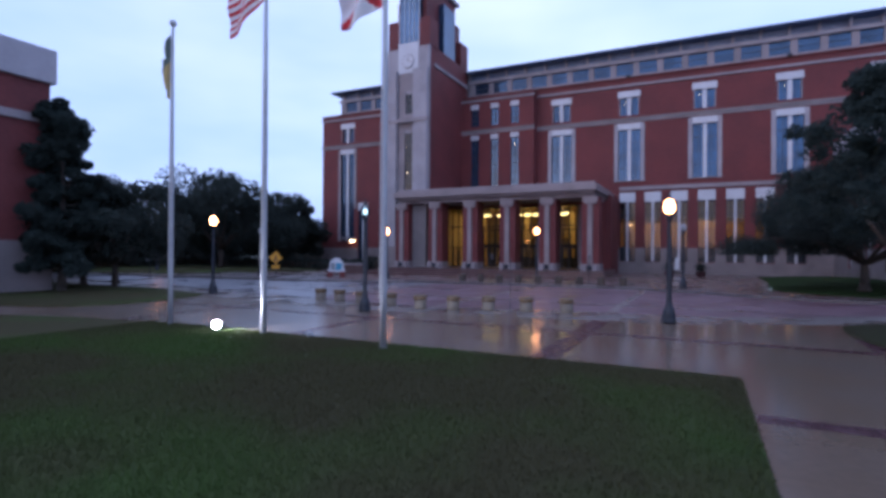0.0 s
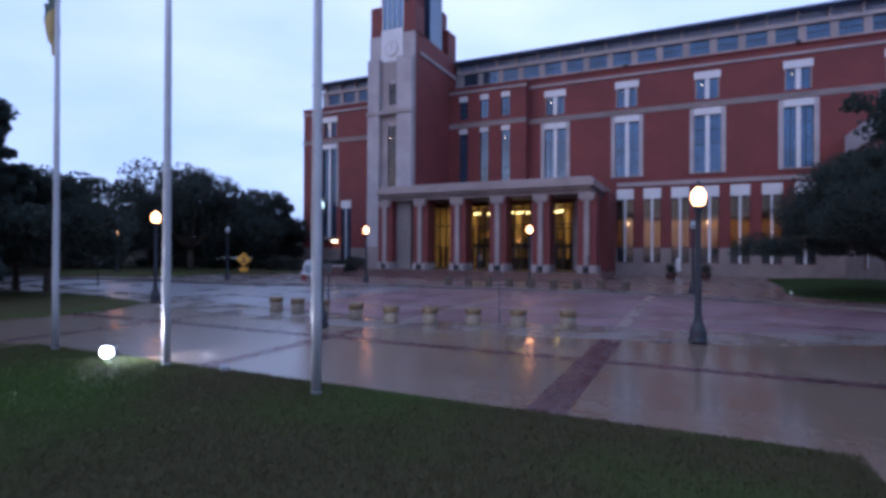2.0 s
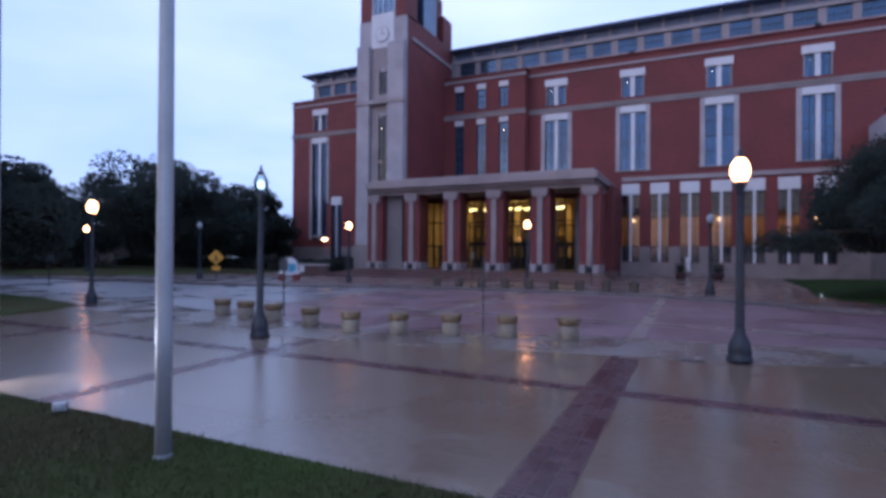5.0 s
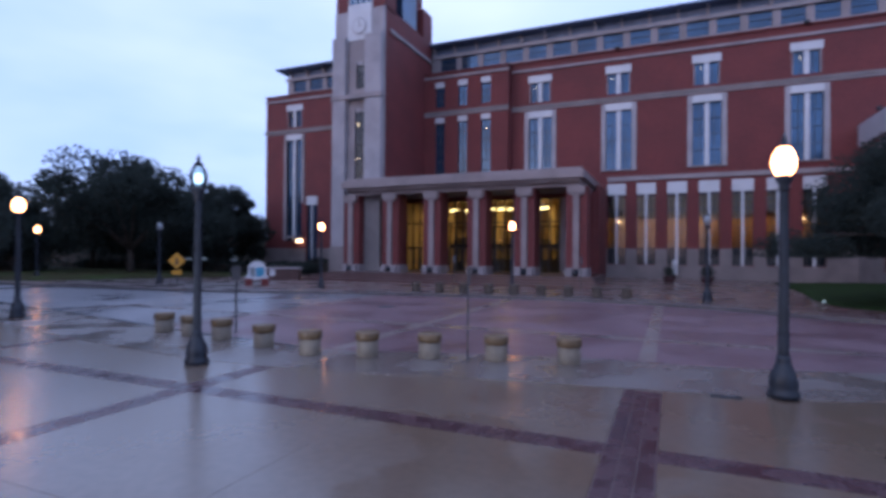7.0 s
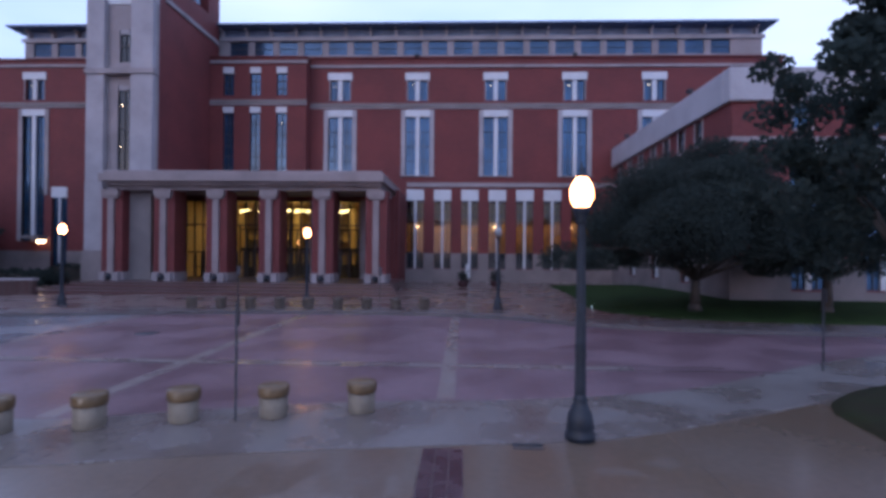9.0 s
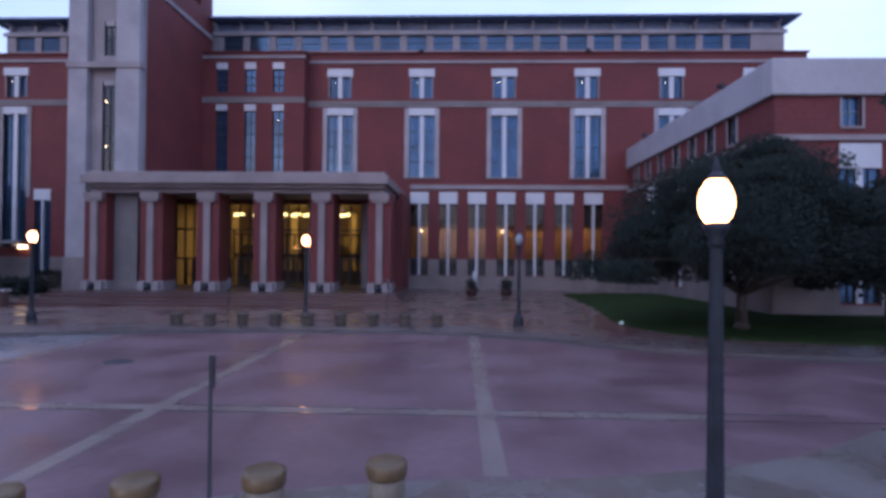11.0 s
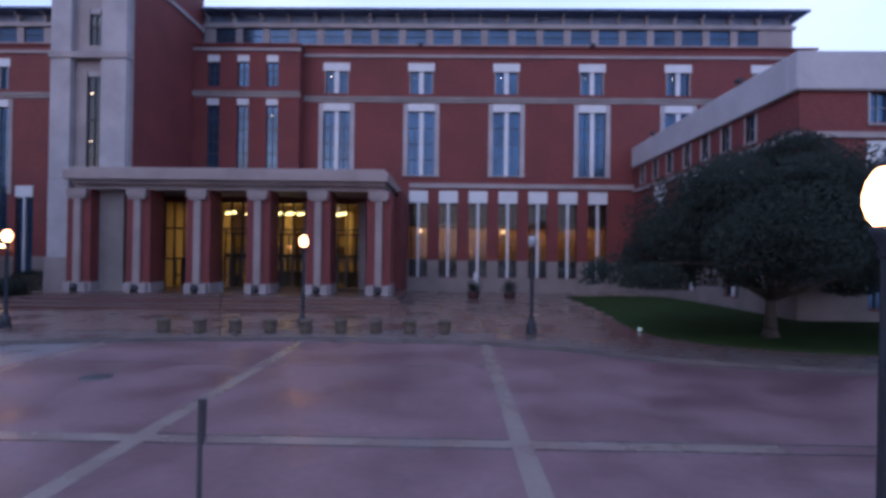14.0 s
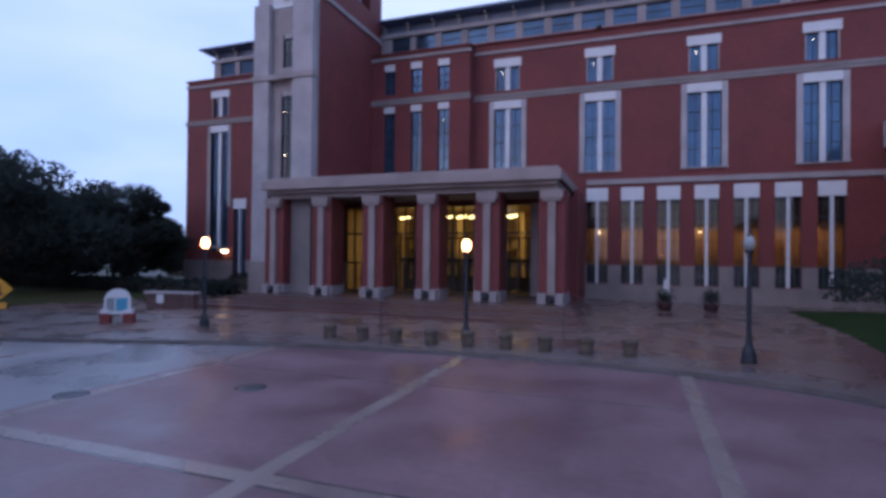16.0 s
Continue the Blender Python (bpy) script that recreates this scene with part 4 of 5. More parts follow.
bm = bmesh.new()
lathe(bm, [(0.10, 4.50), (0.11, 4.53), (0.06, 4.57), (0.035, 4.60), (0.05, 4.64), (0.03, 4.68), (0.012, 4.76)], 12)
LFINIAL = data(bm, IRON, "finial")
bm = bmesh.new()
lathe(bm, [(0.05, -0.1), (0.09, -0.04), (0.09, 0.06), (0.04, 0.12)], 12)
BULB = data(bm, BULB_COOL, "bulb")
G_WARM, G_COOL, G_OFF = globe_mesh(GLOBE_WARM), globe_mesh(GLOBE_COOL), globe_mesh(GLOBE_OFF)


def lamp_post(x, y, z, state, power=0):
    lab = {"warm": "black iron lamp post with a lit warm globe", "cool": "black iron lamp post with a dim cool globe", "off": "black iron lamp post with an unlit milk globe"}[state]
    t = thing("street_lamp", (x, y, z), lab, "street lamp", "lamp posts")
    if state == "cool":
        link("bulb", BULB, t, (0, 0, 4.2))
    for n, me in (("base", LBASE), ("shaft", LSHAFT), ("collar", LCOLLAR), ("globe", {"warm": G_WARM, "cool": G_COOL, "off": G_OFF}[state]), ("finial", LFINIAL)):
        link(n, me, t)
    if power:
        l = new("lamp_light", bpy.data.lights.new("lamp_light", "POINT"))
        l.data.energy, l.data.color, l.data.shadow_soft_size = power, (1.0, 0.55, 0.24), 0.24
        l.location = (x, y, z + 4.25)
    return t


for x, y, z, s, pw in ((-0.51, 20.18, 0.0, "warm", 50), (-12.24, 17.83, 0.0, "cool", 0), (-25.1, 21.06, 0.0, "warm", 50), (-24.7, 39.45, 0.05, "warm", 50),
                       (-11.5, 41.1, 0.0, "warm", 50), (-0.62, 39.95, 0.1, "off", 0), (-36.9, 36.5, 0.1, "off", 0), (-52.2, 36.9, 0.05, "warm", 60)):
    lamp_post(x, y, z, s, pw)

# ---------- bollards ----------
bm = bmesh.new()
lathe(bm, [(0.26, 0), (0.27, 0.03), (0.27, 0.37), (0.255, 0.39)], 24)
B1 = data(bm, BOLLARD, "drum")
bm = bmesh.new()
lathe(bm, [(0.255, 0.39), (0.285, 0.40), (0.298, 0.43), (0.298, 0.57), (0.28, 0.605), (0.20, 0.62)], 24)
B2 = data(bm, BOLLARD_CAP, "cap")


# far row: same bollards, with their backlit shade put into a darker colour
BOLLARD_BACKLIT = material("backlit_tan_concrete", (0.088, 0.064, 0.048), 0.8, var=0.18, scale=4, fine=22)
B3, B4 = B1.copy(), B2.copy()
B3.materials[0] = B4.materials[0] = BOLLARD_BACKLIT


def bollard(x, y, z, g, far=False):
    t = thing("bollard", (x, y, z), "squat concrete bollard before the courthouse, coloured dark to look backlit" if far else "squat round tan concrete bollard with an ochre cap on wet paving", "bollard", g)
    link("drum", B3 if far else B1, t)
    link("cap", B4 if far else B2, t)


for x, y in ((-4.55, 21.5), (-6.19, 21.1), (-7.76, 20.72), (-9.25, 20.28), (-10.65, 19.85), (-12.4, 20.16), (-14.3, 20.55), (-15.72, 20.72), (-17.04, 20.88)):
    bollard(x, y, 0.0, "bollards on the plaza edge")
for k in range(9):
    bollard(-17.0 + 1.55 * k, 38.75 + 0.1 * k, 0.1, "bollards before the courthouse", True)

# ---------- flagpoles and flags ----------
def flagpole(x, y, h, r):
    t = thing("flagpole", (x, y, 0), "tall tapered brushed aluminium flagpole at the lawn edge", "flagpole", "flagpoles")
    bm = bmesh.new()
    lathe(bm, [(r, 0), (r, 1.5), (r * 0.8, h * 0.6), (r * 0.5, h)], 20)
    part("pole", bm, ALU, t)
    bm = bmesh.new()
    lathe(bm, [(r * 1.22, 0), (r * 1.22, 0.02), (r * 1.1, 0.05), (r * 1.03, 0.06)], 20)
    part("collar", bm, SIGN_GREY, t)
    bm = bmesh.new()
    lathe(bm, [(r * 0.5, h), (0.09, h + 0.05), (0.12, h + 0.13), (0.09, h + 0.21), (0.02, h + 0.24)], 14)
    part("finial", bm, ALU, t)
    bm = bmesh.new()
    tube(bm, (-r - 0.03, -0.02, 1.3), (-r * 0.5 - 0.03, -0.02, h - 0.1), 0.008, 0.008, 5)
    part("halyard", bm, CLOTH, t)


flagpole(-15.7, 11.3, 10.15, 0.08)
flagpole(-11.47, 11.31, 11.9, 0.086)
flagpole(-6.9, 10.9, 11.9, 0.088)


def flag(loc, w, h, droop, pick, mats, label, sx=-1.0, wave=0.12, tilt=0.0):
    bm = bmesh.new()
    nu, nv = 36, 26
    g = [[None] * (nv + 1) for _ in range(nu + 1)]
    for i in range(nu + 1):
        for j in range(nv + 1):
            u, v = i / nu, j / nv
            x = sx * w * u * (1 - tilt * u)
            y = wave * math.sin(u * 9 + v * 1.5) * u ** 0.6 + 0.04 * math.sin(v * 11 + u * 4)
            z = h * v - droop * u ** 1.3 + 0.05 * math.sin(u * 7)
            g[i][j] = bm.verts.new((x, y, z))
    for i in range(nu):
        for j in range(nv):
            f = bm.faces.new((g[i][j], g[i + 1][j], g[i + 1][j + 1], g[i][j + 1]))
            f.material_index, f.smooth = pick((i + 0.5) / nu, (j + 0.5) / nv), True
    ob = tagged(link("flag", data(bm, mats, "flag"), None, loc), label, "flag")
    mod = ob.modifiers.new("thickness", "SOLIDIFY")
    mod.thickness = 0.006
    return ob


flag((-6.99, 10.9, 8.95), 1.35, 1.35, 0.4, lambda u, v: 1 if abs(u - v) < 0.12 or abs(u - 1 + v) < 0.12 else 0, [CLOTH, RED], "white flag with a red diagonal cross hanging from the pole", wave=0.16)
flag((-11.56, 11.31, 10.2), 1.45, 1.45, 0.95, lambda u, v: 2 if u < 0.4 and v > 0.46 else (1 if int(v * 13) % 2 == 0 else 0), [CLOTH, RED, NAVY], "red and white striped flag with a blue corner, drooping")
flag((-15.78, 11.3, 8.6), 0.34, 1.3, 0.9, lambda u, v: 1 if v < 0.35 else 0, [SAGE, OCHRE], "limp dark green flag hanging along the pole", wave=0.22, tilt=0.3)

# ---------- floodlights on the lawn ----------
def floodlight(x, y, on):
    t = thing("ground_floodlight", (x, y, 0.02), "bright white ground floodlight at a flagpole" if on else "unlit grey ground floodlight at a flagpole", "floodlight", "flagpole floodlights")
    part("housing", bevel_box((-0.16, 0.16, -0.09, 0.09, 0.06, 0.28)), ALU, t)
    part("stand", boxes((-0.03, 0.03, -0.03, 0.03, -0.02, 0.08), (-0.18, -0.16, -0.02, 0.02, 0.0, 0.2), (0.16, 0.18, -0.02, 0.02, 0.0, 0.2), (-0.18, 0.18, -0.02, 0.02, -0.02, 0.0)), IRON, t)
    bm = bmesh.new()
    lathe(bm, [(0.115, -0.01), (0.12, 0.0), (0.11, 0.025), (0.075, 0.045), (0.03, 0.054)], 20)
    bmesh.ops.rotate(bm, verts=bm.verts, matrix=Matrix.Rotation(radians(90), 3, "X"))
    part("lens", bm, FLOOD if on else GLOBE_OFF, t, "", (0, -0.088, 0.17))
    t.rotation_euler = (0, 0, radians(40))
    if not on:
        t.scale = (0.55, 0.55, 0.55)


floodlight(-13.3, 11.15, True)
floodlight(-9.7, 11.35, False)
fl = new("flood_beam", bpy.data.lights.new("flood_beam", "SPOT"))
fl.data.energy, fl.data.color, fl.data.spot_size, fl.data.shadow_soft_size = 900, (0.92, 1.0, 0.97), radians(160), 0.1
fl.matrix_world = look((-13.12, 10.98, 0.3), (-11.47, 11.2, 1.6))

# ---------- sign posts ----------
def sign_post(x, y, z, h, w, sh, label, mat=SIGN_GREY, yaw=0.0):
    t = thing("sign_post", (x, y, z), label, "sign", "sign posts")
    part("post", boxes((-0.03, 0.03, -0.02, 0.02, 0, h)), POST, t)
    part("sign_plate", bevel_box((-w / 2, w / 2, -0.035, -0.022, h - sh, h - 0.02), 0.004), mat, t)
    t.rotation_euler = (0, 0, radians(yaw))


sign_post(-6.78, 20.74, 0, 2.24, 0.30, 0.45, "slim dark steel post with a small narrow dark sign", POST, yaw=106)
sign_post(-7.0, 39.3, 0.1, 2.3, 0.30, 0.45, "slim dark steel post with a small grey sign", yaw=80)
sign_post(-14.3, 38.3, 0.1, 2.3, 0.30, 0.45, "slim dark steel post with a small grey sign", yaw=80)
sign_post(7.43, 26.0, 0, 2.3, 0.28, 0.40, "slim dark post with a small sign by the corner lawn", POST, yaw=80)
sign_post(-14.8, 21.6, 0, 2.1, 0.30, 0.42, "dark post with a small dark sign beside the bollards", POST, yaw=20)
sign_post(-38.5, 26.5, 0, 2.2, 0.6, 0.6, "grey sign back on a post by the street", yaw=30)
ws = thing("warning_sign", (-34.5, 36.0, 0.1), "yellow diamond pedestrian warning sign with a plaque on a post", "sign")
part("post", boxes((-0.04, 0.04, -0.02, 0.02, 0, 2.2)), POST, ws)
bm = bevel_box((-0.42, 0.42, -0.05, -0.03, -0.42, 0.42), 0.01)
bmesh.ops.rotate(bm, verts=bm.verts, matrix=Matrix.Rotation(radians(45), 3, "Y"))
part("diamond", bm, SIGN_YELLOW, ws, "", (0, 0, 1.75))
part("plaque", boxes((-0.32, 0.32, -0.05, -0.03, 0.75, 1.08)), SIGN_YELLOW, ws)
part("symbol", boxes((-0.07, 0.07, -0.056, -0.051, 1.58, 1.88), (-0.05, 0.05, -0.056, -0.051, 1.9, 2.0), (-0.16, -0.04, -0.056, -0.051, 1.44, 1.58), (0.04, 0.16, -0.056, -0.051, 1.44, 1.58)), FRAME, ws)
ws.rotation_euler = (0, 0, radians(38))

# arched notice board on brick feet
nb = thing("notice_board", (-29.7, 38.7, 0.1), "white arched notice board with a blue poster on red brick feet", "sign")
bm = bmesh.new()
pts = [(-0.62, 0.45), (0.62, 0.45), (0.62, 1.15)] + [(0.62 * math.cos(a), 1.15 + 0.62 * math.sin(a)) for a in [math.pi * k / 12 for k in range(1, 12)]] + [(-0.62, 1.15)]
fr = [bm.verts.new((x, -0.10, z)) for x, z in pts]
bk = [bm.verts.new((x, 0.10, z)) for x, z in pts]
bm.faces.new(fr)
bm.faces.new(bk[::-1])
for i in range(len(pts)):
    j = (i + 1) % len(pts)
    bm.faces.new((fr[i], bk[i], bk[j], fr[j]))
part("board", bm, WHITE, nb)
for s in (-1, 1):
    part("foot", bevel_box((s * 0.56 - 0.24, s * 0.56 + 0.24, -0.22, 0.22, 0, 0.5)), BRICK, nb, "red brick foot")
    part("foot_cap", bevel_box((s * 0.56 - 0.2, s * 0.56 + 0.2, -0.2, 0.2, 0.5, 0.72)), WHITE, nb, "white upper block")
part("poster", boxes((-0.05, 0.5, -0.115, -0.102, 0.62, 1.3)), BLUE, nb, "blue poster")
part("poster", boxes((-0.5, -0.12, -0.115, -0.102, 0.62, 1.3)), SIGN_GREY, nb, "pale poster")
nb.rotation_euler = (0, 0, radians(30))

# low planter wall
pw = thing("planter_wall", (-33.2, 45.4, 0.1), "low curved brick planter wall with a stone cap", "wall")
part("wall", boxes((-1.75, 1.75, -0.25, 0.25, 0, 0.95)), BRICK_PAVE, pw)
part("cap", bevel_box((-1.85, 1.85, -0.36, 0.36, 0.95, 1.1)), STONE, pw)
part("notice", boxes((-0.95, -0.45, -0.28, -0.252, 0.35, 0.95)), WHITE, pw, "small white notice")
pw.rotation_euler = (0, 0, radians(10))

# ---------- planting ----------
def tree(name, loc, h, crown, trunk_h, r, count, leaf, mat, label, seed, trunk_lean=0.0, low=0.25, shape="oak", shift=0.0, shift_y=0.0, slope=0.0):
    rng = np.random.default_rng(seed)
    t = thing(name, loc, label, "tree")
    bm = bmesh.new()
    top = Vector((trunk_lean, 0, trunk_h))
    tube(bm, (0, 0, -0.1), (0, 0, 0.25), r * 1.6, r * 1.1, 9)
    tube(bm, (0, 0, 0.25), top, r * 1.1, r * 0.8, 9)
    centres = []
    if shape != "pine":
        for k in range(11):
            a = 2 * math.pi * k / 11 + rng.uniform(-0.3, 0.3)
            f = rng.uniform(0.45, 0.95)
            z = h * rng.uniform(0.42, 0.88) * (1.08 - 0.35 * f)
            e = Vector((math.cos(a) * crown * f + shift, math.sin(a) * crown * f + shift_y, z))
            m = top.lerp(e, 0.5) + Vector((0, 0, 0.12 * h * rng.uniform(-0.2, 1)))
            tube(bm, top, m, r * 0.55, r * 0.32, 6)
            tube(bm, m, e, r * 0.32, r * 0.08, 6)
            centres.append(e)
        for k in range(40 if shape == "oak" else 130):
            a, f = rng.uniform(0, 2 * math.pi), math.sqrt(rng.uniform(0, 1))
            zz = rng.uniform(low, 1) ** 0.8
            lim = math.sqrt(max(0.05, 1 - ((zz - 0.45) / 0.6) ** 2)) if shape == "oak" else (1.0 - 0.3 * abs(zz - 0.5) if zz < 0.78 else 0.42 - 0.9 * (zz - 0.78))
            centres.append(Vector((math.cos(a) * crown * f * lim + shift, math.sin(a) * crown * f * lim + shift_y, h * zz * 0.94)))
        size = crown * (0.30 if shape == "oak" else 0.17)
    else:
        tube(bm, top, (trunk_lean * 1.5, 0, h * 0.97), r * 0.8, r * 0.12, 7)
        for k in range(110):
            f = k / 109
            z = h * (low + (0.97 - low) * f)
            a = rng.uniform(0, 2 * math.pi)
            ln = crown * (1.08 - 0.78 * f) * rng.uniform(0.35, 1.0)
            e = Vector((math.cos(a) * ln, math.sin(a) * ln, z + rng.uniform(-0.2, 0.8)))
            tube(bm, (0, 0, z), e, r * 0.25, r * 0.05, 5)
            centres.append(e)
            centres.append(Vector((e.x * 0.55, e.y * 0.55, z + 0.3)))
        size = crown * 0.17
    for c in centres:
        c.z *= 1 + slope * max(-1.0, min(0.4, (c.x / crown + 0.20) / 0.6))
    part("trunk", bm, BARK, t)
    per = count // len(centres)
    pos = []
    for c in centres:
        sz = size * rng.uniform(0.6, 1.25)
        p = rng.normal(0, 1, (per, 3))
        p *= (rng.uniform(0.15, 1, (per, 1)) ** 0.45) / np.linalg.norm(p, axis=1)[:, None]
        p = p * np.array([sz, sz, sz * 0.7]) + np.array(c)
        pos.append(p)
    p = np.concatenate(pos)
    p[:, 2] = np.where(p[:, 2] < h * low * 0.8, h * low * 0.8 + rng.uniform(0, 0.12 * h, len(p)), p[:, 2])
    n = len(p)
    d1 = rng.normal(0, 1, (n, 3))
    d1 /= np.linalg.norm(d1, axis=1)[:, None]
    d2 = np.cross(d1, rng.normal(0, 1, (n, 3)))
    d2 /= np.linalg.norm(d2, axis=1)[:, None]
    s = leaf * rng.uniform(0.6, 1.4, (n, 1))
    q = np.stack([p - d1 * s, p + d2 * s * 0.55, p + d1 * s, p - d2 * s * 0.55], 1).reshape(-1, 3)
    me = bpy.data.meshes.new("crown")
    me.from_pydata(q.tolist(), [], np.arange(4 * n).reshape(-1, 4).tolist())
    me.materials.append(mat)
    link("crown", me, t)
    return t


tree("oak_tree", (9.2, 38.2, 0.45), 7.4, 6.0, 1.5, 0.24, 92000, 0.075, LEAF, "spreading dark evergreen oak on the raised lawn", 5, low=0.34, shift=-0.8, slope=0.27)
tree("slim_tree", (6.35, 21.5, 0.03), 9.5, 2.8, 2.4, 0.09, 24000, 0.08, LEAF_PINE, "tall ragged dark tree with a slim trunk on the corner lawn", 8, low=0.28, shape="upright", shift=-0.35)
tree("oak_tree", (15.3, 37.6, 0.4), 6.7, 4.1, 1.6, 0.24, 24000, 0.11, LEAF, "dark evergreen oak beside the brick wing", 15, low=0.3)
for i, (x, y, h, c) in enumerate(((-53, 46, 12.3, 8.2), (-54.5, 59, 10.6, 5.2), (-68, 52, 10.8, 8), (-66, 39, 10.2, 7), (-62, 66, 8.6, 6), (-82, 44, 10.5, 8), (-76, 30, 9.0, 7), (-62, 28, 8.0, 5.5), (-53, 24.5, 7.2, 4.2), (-48, 82, 9, 6))):
    tree("oak_tree", (x, y, 0.0), h, c, 2.6, 0.35, 24000, 0.20, LEAF, "large dark evergreen oak across the street", 20 + i, low=0.16)
tree("pine_tree", (-32.7, 17.0, 0.05), 10.6, 3.0, 2.0, 0.22, 44000, 0.13, LEAF_PINE, "dark ragged conifer at the corner of the brick block", 41, shape="pine", low=0.12)
tree("oak_tree", (-33.5, 20.6, 0.05), 7.0, 4.2, 1.6, 0.2, 16000, 0.13, LEAF, "low dark tree on the lawn island", 42, low=0.26)
tree("oak_tree", (-38.5, 21.5, 0.05), 6.8, 4.2, 1.6, 0.2, 16000, 0.13, LEAF, "low dark tree on the lawn island", 43, low=0.26)


def hedge(name, x0, x1, y0, y1, z0, h, count, label, seed, mat=LEAF, leaf=0.09):
    rng = np.random.default_rng(seed)
    t = thing(name, ((x0 + x1) / 2, (y0 + y1) / 2, z0), label, "hedge")
    w, d = x1 - x0, y1 - y0
    bm = boxes((-w / 2 * 0.9, w / 2 * 0.9, -d / 2 * 0.8, d / 2 * 0.8, -0.05, h * 0.8))
    part("core", bm, BARK, t)
    p = rng.uniform(-0.5, 0.5, (count, 3)) * np.array([w, d, h]) + np.array([0, 0, h / 2])
    p[:, 2] += 0.12 * h * np.sin(p[:, 0] * 1.9) * (p[:, 2] > h * 0.5)
    n = count
    d1 = rng.normal(0, 1, (n, 3))
    d1 /= np.linalg.norm(d1, axis=1)[:, None]
    d2 = np.cross(d1, rng.normal(0, 1, (n, 3)))
    d2 /= np.linalg.norm(d2, axis=1)[:, None]
    s = leaf * rng.uniform(0.6, 1.4, (n, 1))
    q = np.stack([p - d1 * s, p + d2 * s * 0.6, p + d1 * s, p - d2 * s * 0.6], 1).reshape(-1, 3)
    me = bpy.data.meshes.new("foliage")
    me.from_pydata(q.tolist(), [], np.arange(4 * n).reshape(-1, 4).tolist())
    me.materials.append(mat)
    link("foliage", me, t)


hedge("hedge", -75, -37.5, 54.0, 57.0, 0.0, 1.3, 9000, "dark clipped hedge behind the verge", 61, leaf=0.22)
hedge("hedge", -98, -60, 40.0, 43.0, 0.0, 2.6, 7000, "dark clipped hedge beside the street", 62, leaf=0.22)
hedge("hedge", -120, -66, 60.0, 64.0, 0.0, 5.5, 9000, "dark distant tree belt beyond the street", 64, leaf=0.35)
hedge("hedge", -112, -84, 20.0, 26.0, 0.0, 5.0, 7000, "dark distant shrub belt beyond the street", 65, leaf=0.35)
hedge("hedge", -80, -50, 86.0, 90.0, 0.0, 5.0, 7000, "dark distant tree belt beside the courthouse", 66, leaf=0.35)
hedge("hedge", -44.5, -36.0, 62.5, 64.5, 0.1, 1.5, 4000, "dark shrubs along the courthouse foot", 63, leaf=0.12)
for x, y in ((-2.5, 58.6), (0.45, 58.9)):
    pl = thing("planter", (x, y, 0.1), "round brick-red planter with a small dark shrub", "planter", "courthouse planters")
    bm = bmesh.new()
    lathe(bm, [(0.34, 0), (0.42, 0.1), (0.52, 0.5), (0.56, 0.55), (0.5, 0.57)], 18)
    part("pot", bm, BRICK_UNIT, pl)
    rng = np.random.default_rng(int(100 + x))
    bm = bmesh.new()
    for k in range(420):
        c = Vector(rng.normal(0, 0.24, 3)) + Vector((0, 0, 0.95))
        c.z = max(0.55, c.z)
        u = Vector(rng.normal(0, 1, 3)).normalized() * 0.09
        w = u.cross(Vector(rng.normal(0, 1, 3))).normalized() * 0.05
        bm.faces.new([bm.verts.new(c + o) for o in (-u, w, u, -w)])
    link("shrub", data(bm, LEAF, "shrub", False), pl)


es = thing("easel_sign", (-2.03, 65.6, 0.1), "small white easel sign before the ground floor windows", "sign")
bm = boxes((-0.3, 0.3, -0.03, 0.0, 0.5, 1.9))
for v in bm.verts:
    v.co.x *= 1.0 if v.co.z < 1 else 0.55
    v.co.y += 0.12 * v.co.z
part("board", bm, WHITE, es)
for sx in (-0.25, 0.25):
    bm = bmesh.new()
    tube(bm, (sx, 0.0, 0.0), (sx * 0.7, 0.1, 0.9), 0.025, 0.02)
    part("leg", bm, POST, es)

# ---------- covers in the paving ----------
def cover(x, y, z, r, label):
    t = thing("manhole_cover", (x, y, z), label, "cover", "covers")
    bm = bmesh.new()
    lathe(bm, [(r, -0.03), (r, 0.002), (r * 0.97, 0.005), (r * 0.9, 0.003), (r * 0.88, 0.006)], 28)
    part("lid", bm, POST, t)
    bm = bmesh.new()
    lathe(bm, [(r * 1.12, -0.03), (r * 1.12, 0.001)], 28)
    part("rim", bm, ASPHALT, t)


cover(-18.4, 28.4, 0.006, 0.38, "round dark iron manhole cover in the wet drive")
cover(-14.6, 30.8, 0.006, 0.38, "round dark iron manhole cover in the wet drive")
dg = thing("drain_grate", (-1.45, 19.75, 0.0), "small dark drain grate in the wet paving", "grate")
part("frame", boxes((-0.26, 0.26, -0.12, -0.10, -0.03, 0.012), (-0.26, 0.26, 0.10, 0.12, -0.03, 0.012)), POST, dg)
for k in range(9):
    part("bar", boxes((-0.24 + 0.055 * k, -0.215 + 0.055 * k, -0.10, 0.10, -0.03, 0.010)), POST, dg)

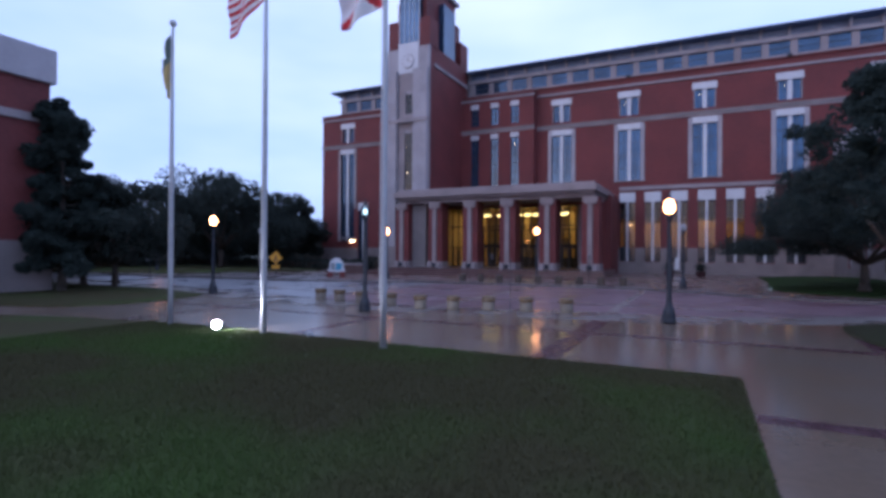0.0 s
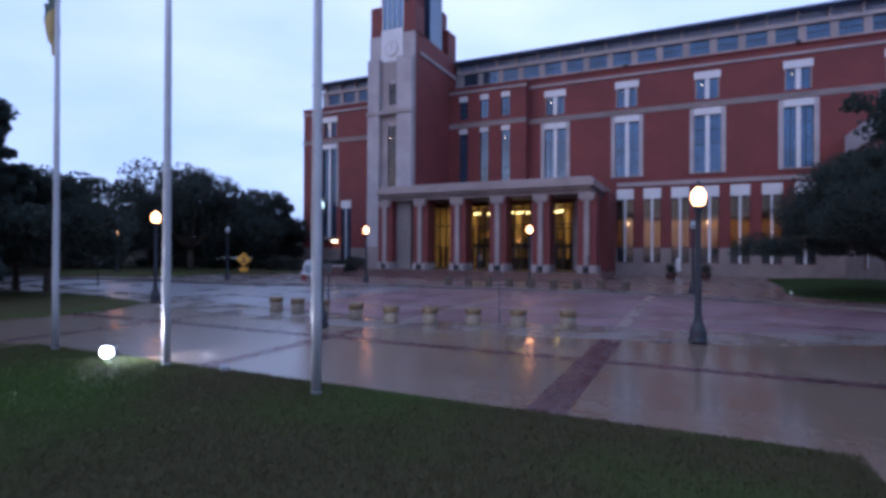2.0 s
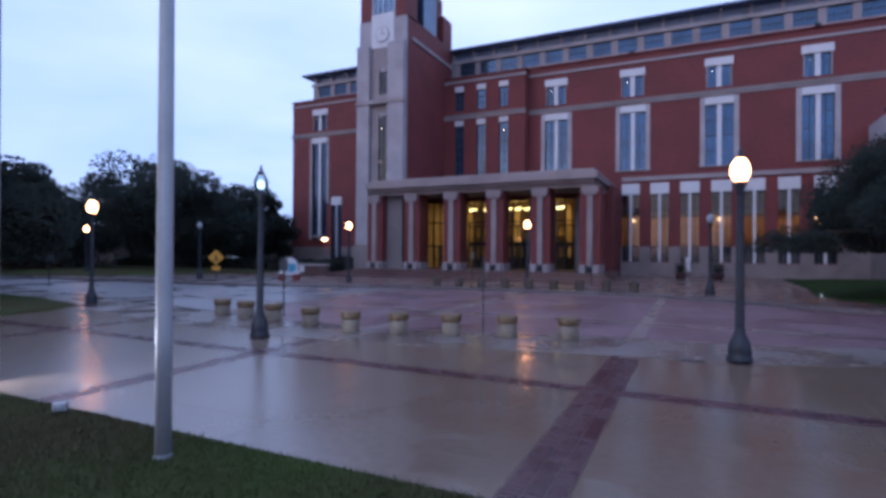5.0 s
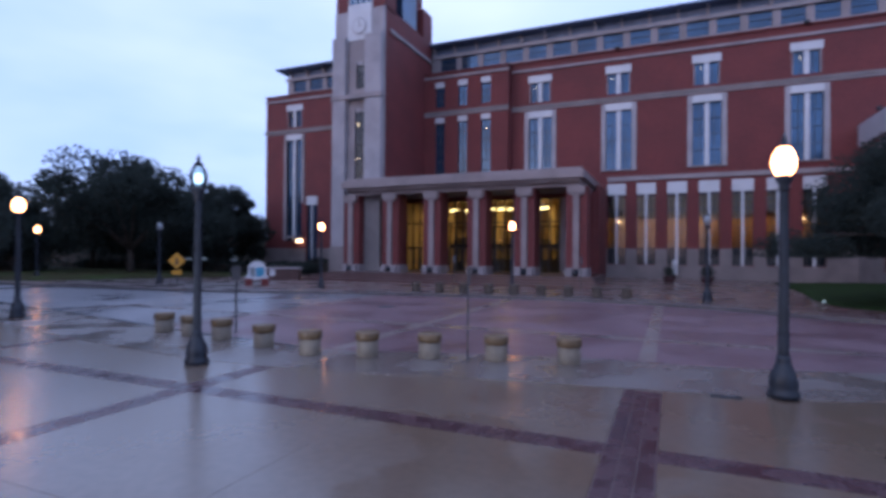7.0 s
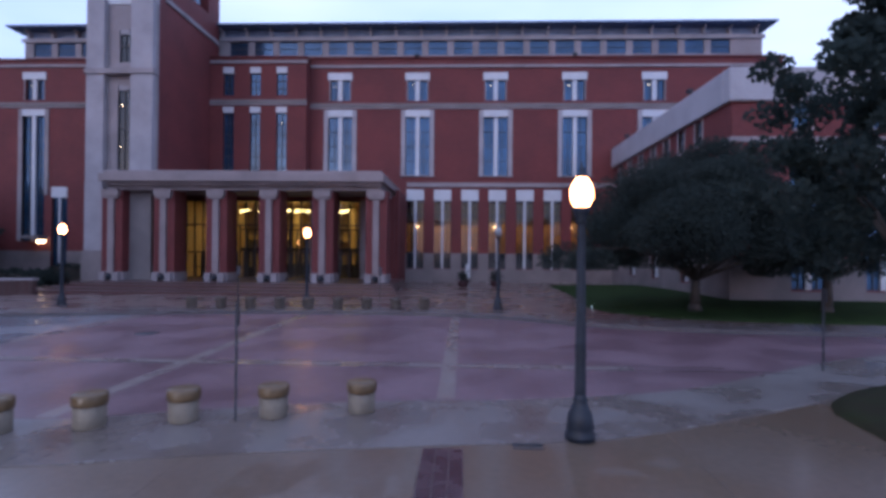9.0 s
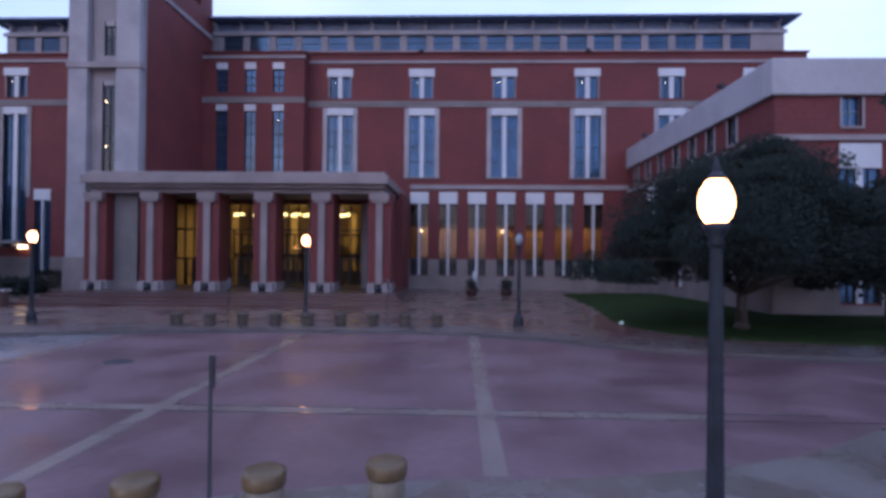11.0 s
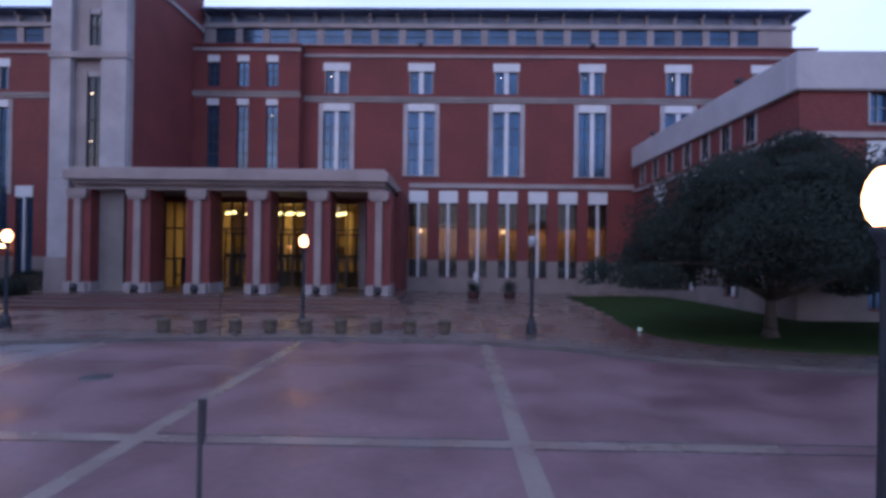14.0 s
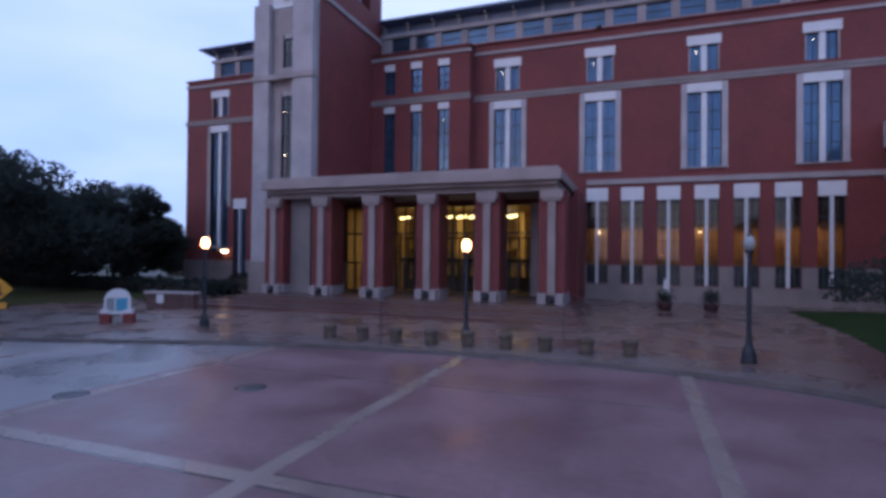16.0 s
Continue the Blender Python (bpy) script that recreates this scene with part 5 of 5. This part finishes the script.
# ---------- parked car far beyond the verge ----------
car = thing("parked_car", (-72.0, 77.5, 0.0), "pale parked car far off beneath the oaks", "car")
bm = bmesh.new()
prof = [(-2.2, 0.3), (2.2, 0.3), (2.25, 0.75), (1.3, 0.92), (0.6, 1.42), (-1.2, 1.45), (-1.9, 0.98), (-2.25, 0.9)]
a = [bm.verts.new((x, -0.85, z)) for x, z in prof]
b = [bm.verts.new((x, 0.85, z)) for x, z in prof]
bm.faces.new(a)
bm.faces.new(b[::-1])
for i in range(len(prof)):
    j = (i + 1) % len(prof)
    bm.faces.new((a[i], b[i], b[j], a[j]))
bmesh.ops.bevel(bm, geom=bm.edges[:], offset=0.07, segments=2, affect="EDGES")
part("body", bm, PAINT_PALE, car)
part("window", boxes((-1.5, 0.75, -0.88, -0.84, 0.98, 1.34)), GLASS_DEEP, car, "dark side window")
for x in (-1.4, 1.4):
    for y in (-0.8, 0.8):
        bm = bmesh.new()
        lathe(bm, [(0.2, -0.1), (0.32, -0.09), (0.32, 0.09), (0.2, 0.1)], 18)
        bmesh.ops.rotate(bm, verts=bm.verts, matrix=Matrix.Rotation(radians(90), 3, "X"))
        part("wheel", bm, IRON, car, "", (x, y, 0.32))
car.rotation_euler = (0, 0, radians(40))

gl = thing("ground_light", (4.75, 41.2, 0.12), "small lit white ground light at the lawn edge", "light")
bm = bmesh.new()
lathe(bm, [(0.06, -0.03), (0.06, 0.05), (0.05, 0.07)], 14)
part("housing", bm, IRON, gl)
bm = bmesh.new()
lathe(bm, [(0.045, 0.07), (0.035, 0.10), (0.01, 0.11)], 14)
part("lens", bm, BULB_COOL, gl)

# small fixtures along the parapets
for x, y, z, rz in ((-7.55, 66.35, 23.62, 0), (8.9, 66.35, 23.62, 0), (12.9, 47.4, 14.05, -90), (12.9, 61.1, 14.05, -90)):
    t = thing("parapet_fixture", (x, y, z), "small dark floodlight fixture on the parapet edge", "light fixture", "parapet fixtures")
    part("bracket", boxes((-0.04, 0.04, -0.15, 0.05, -0.01, 0.1)), IRON, t)
    part("housing", bevel_box((-0.22, 0.22, -0.34, -0.04, 0.09, 0.33)), IRON, t)
    t.rotation_euler = (0, 0, radians(rz))

# ---------- plaza slabs and brick bands ----------
GX, GY = [-33.9, -26.15, -18.4, -10.65, -2.85, 4.9, 12.65], [-14.0, -6.4, 1.15, 8.7, 16.25]
def half(x):
    return 0.33 if x == -2.85 else 0.23


def in_lawn(x, y):
    return (x < 1.32 and y < 11.5) or (x < -20)


for xa, xb in zip(GX, GX[1:]):
    x0, x1 = xa + half(xa) + 0.012, xb - half(xb) - 0.012
    xm = (x0 + x1) / 2
    for ya, yb in zip(GY, GY[1:] + [30.0]):
        y0, y1 = ya + 0.235, yb - 0.235
        ym = (ya + yb) / 2 if yb < 30 else 30.0
        for p, q in ((x0, xm - 0.003), (xm + 0.003, x1)):
            for r, s in ((y0, ym - 0.003), (ym + 0.003, y1)):
                s = min(s, min(along(INNER_EDGE, p), along(INNER_EDGE, q)) - 0.02)
                if s - r < 0.3 or in_lawn(q, s) or q > 12 or r > 20:
                    continue
                if p < 1.34 < q and r < 11.46:
                    p = 1.34
                elif q <= 1.34 and r < 11.46:
                    r = 11.46
                if s - r < 0.3:
                    continue
                bm = bevel_box((p - q, 0, r - s, 0, -0.05, 0.0), 0.004)
                part("slab", bm, CONCRETE, PLAZA, "", (q, s, 0.0))

rng = random.Random(7)
bk = []
for k in range(3):
    bm = bmesh.new()
    box(bm, -0.098, 0.098, -0.048, 0.048, -0.04, 0.0)
    for v in bm.verts:
        if v.co.z > -0.01:
            v.co.x *= 0.97
            v.co.y *= 0.94
    bk.append(data(bm, BRICK_UNIT, "brick"))
walkway = setting("brick_band", boxes((-3.18, -2.52, 11.46, 19.62, -0.05, -0.007)), BRICK_PAVE, "dark wet red brick band crossing the plaza", "paving band")
row = 0
y = 11.52
while y < 19.6:
    for c in range(3):
        link("brick", bk[(row + c) % 3], walkway, (-2.85 + (c - 1) * 0.214, y, rng.uniform(-0.001, 0.003)))
    y += 0.108
    row += 1


def joined_band(x0, x1, y0, y1):
    bm = bmesh.new()
    box(bm, x0, x1, y0, y1, -0.05, -0.008)
    long_x = (x1 - x0) > (y1 - y0)
    a, b, c, d = (x0, x1, y0, y1) if long_x else (y0, y1, x0, x1)
    n = 2
    w = (d - c) / n
    t = a + 0.06
    while t < b - 0.05:
        for k in range(n):
            cc = c + (k + 0.5) * w
            h = rng.uniform(-0.001, 0.003)
            u = (t - 0.048, t + 0.048, cc - w / 2 + 0.006, cc + w / 2 - 0.006)
            box(bm, *(u if long_x else (u[2], u[3], u[0], u[1])), -0.03, h)
        t += 0.108
    tagged(link("brick_band", data(bm, BRICK_UNIT, "brick_band", False)), "dark wet red brick band between plaza slabs", "paving band", kind="stuff")


for xa, xb in ((-26.0, -18.63), (-18.17, -10.88), (-10.42, -3.18), (-2.52, 4.67), (5.13, 12.4)):
    joined_band(xa + 0.004, xb - 0.004, 16.02, 16.48)
for xx in (-18.4, -10.65):
    joined_band(xx - 0.23, xx + 0.23, 11.46, along(INNER_EDGE, xx) - 0.05)
joined_band(4.67, 5.13, -8.0, 16.0)
joined_band(4.67, 5.13, 16.5, 18.8)
joined_band(1.36, 4.66, 8.47, 8.93)
joined_band(1.36, 4.66, 0.92, 1.38)
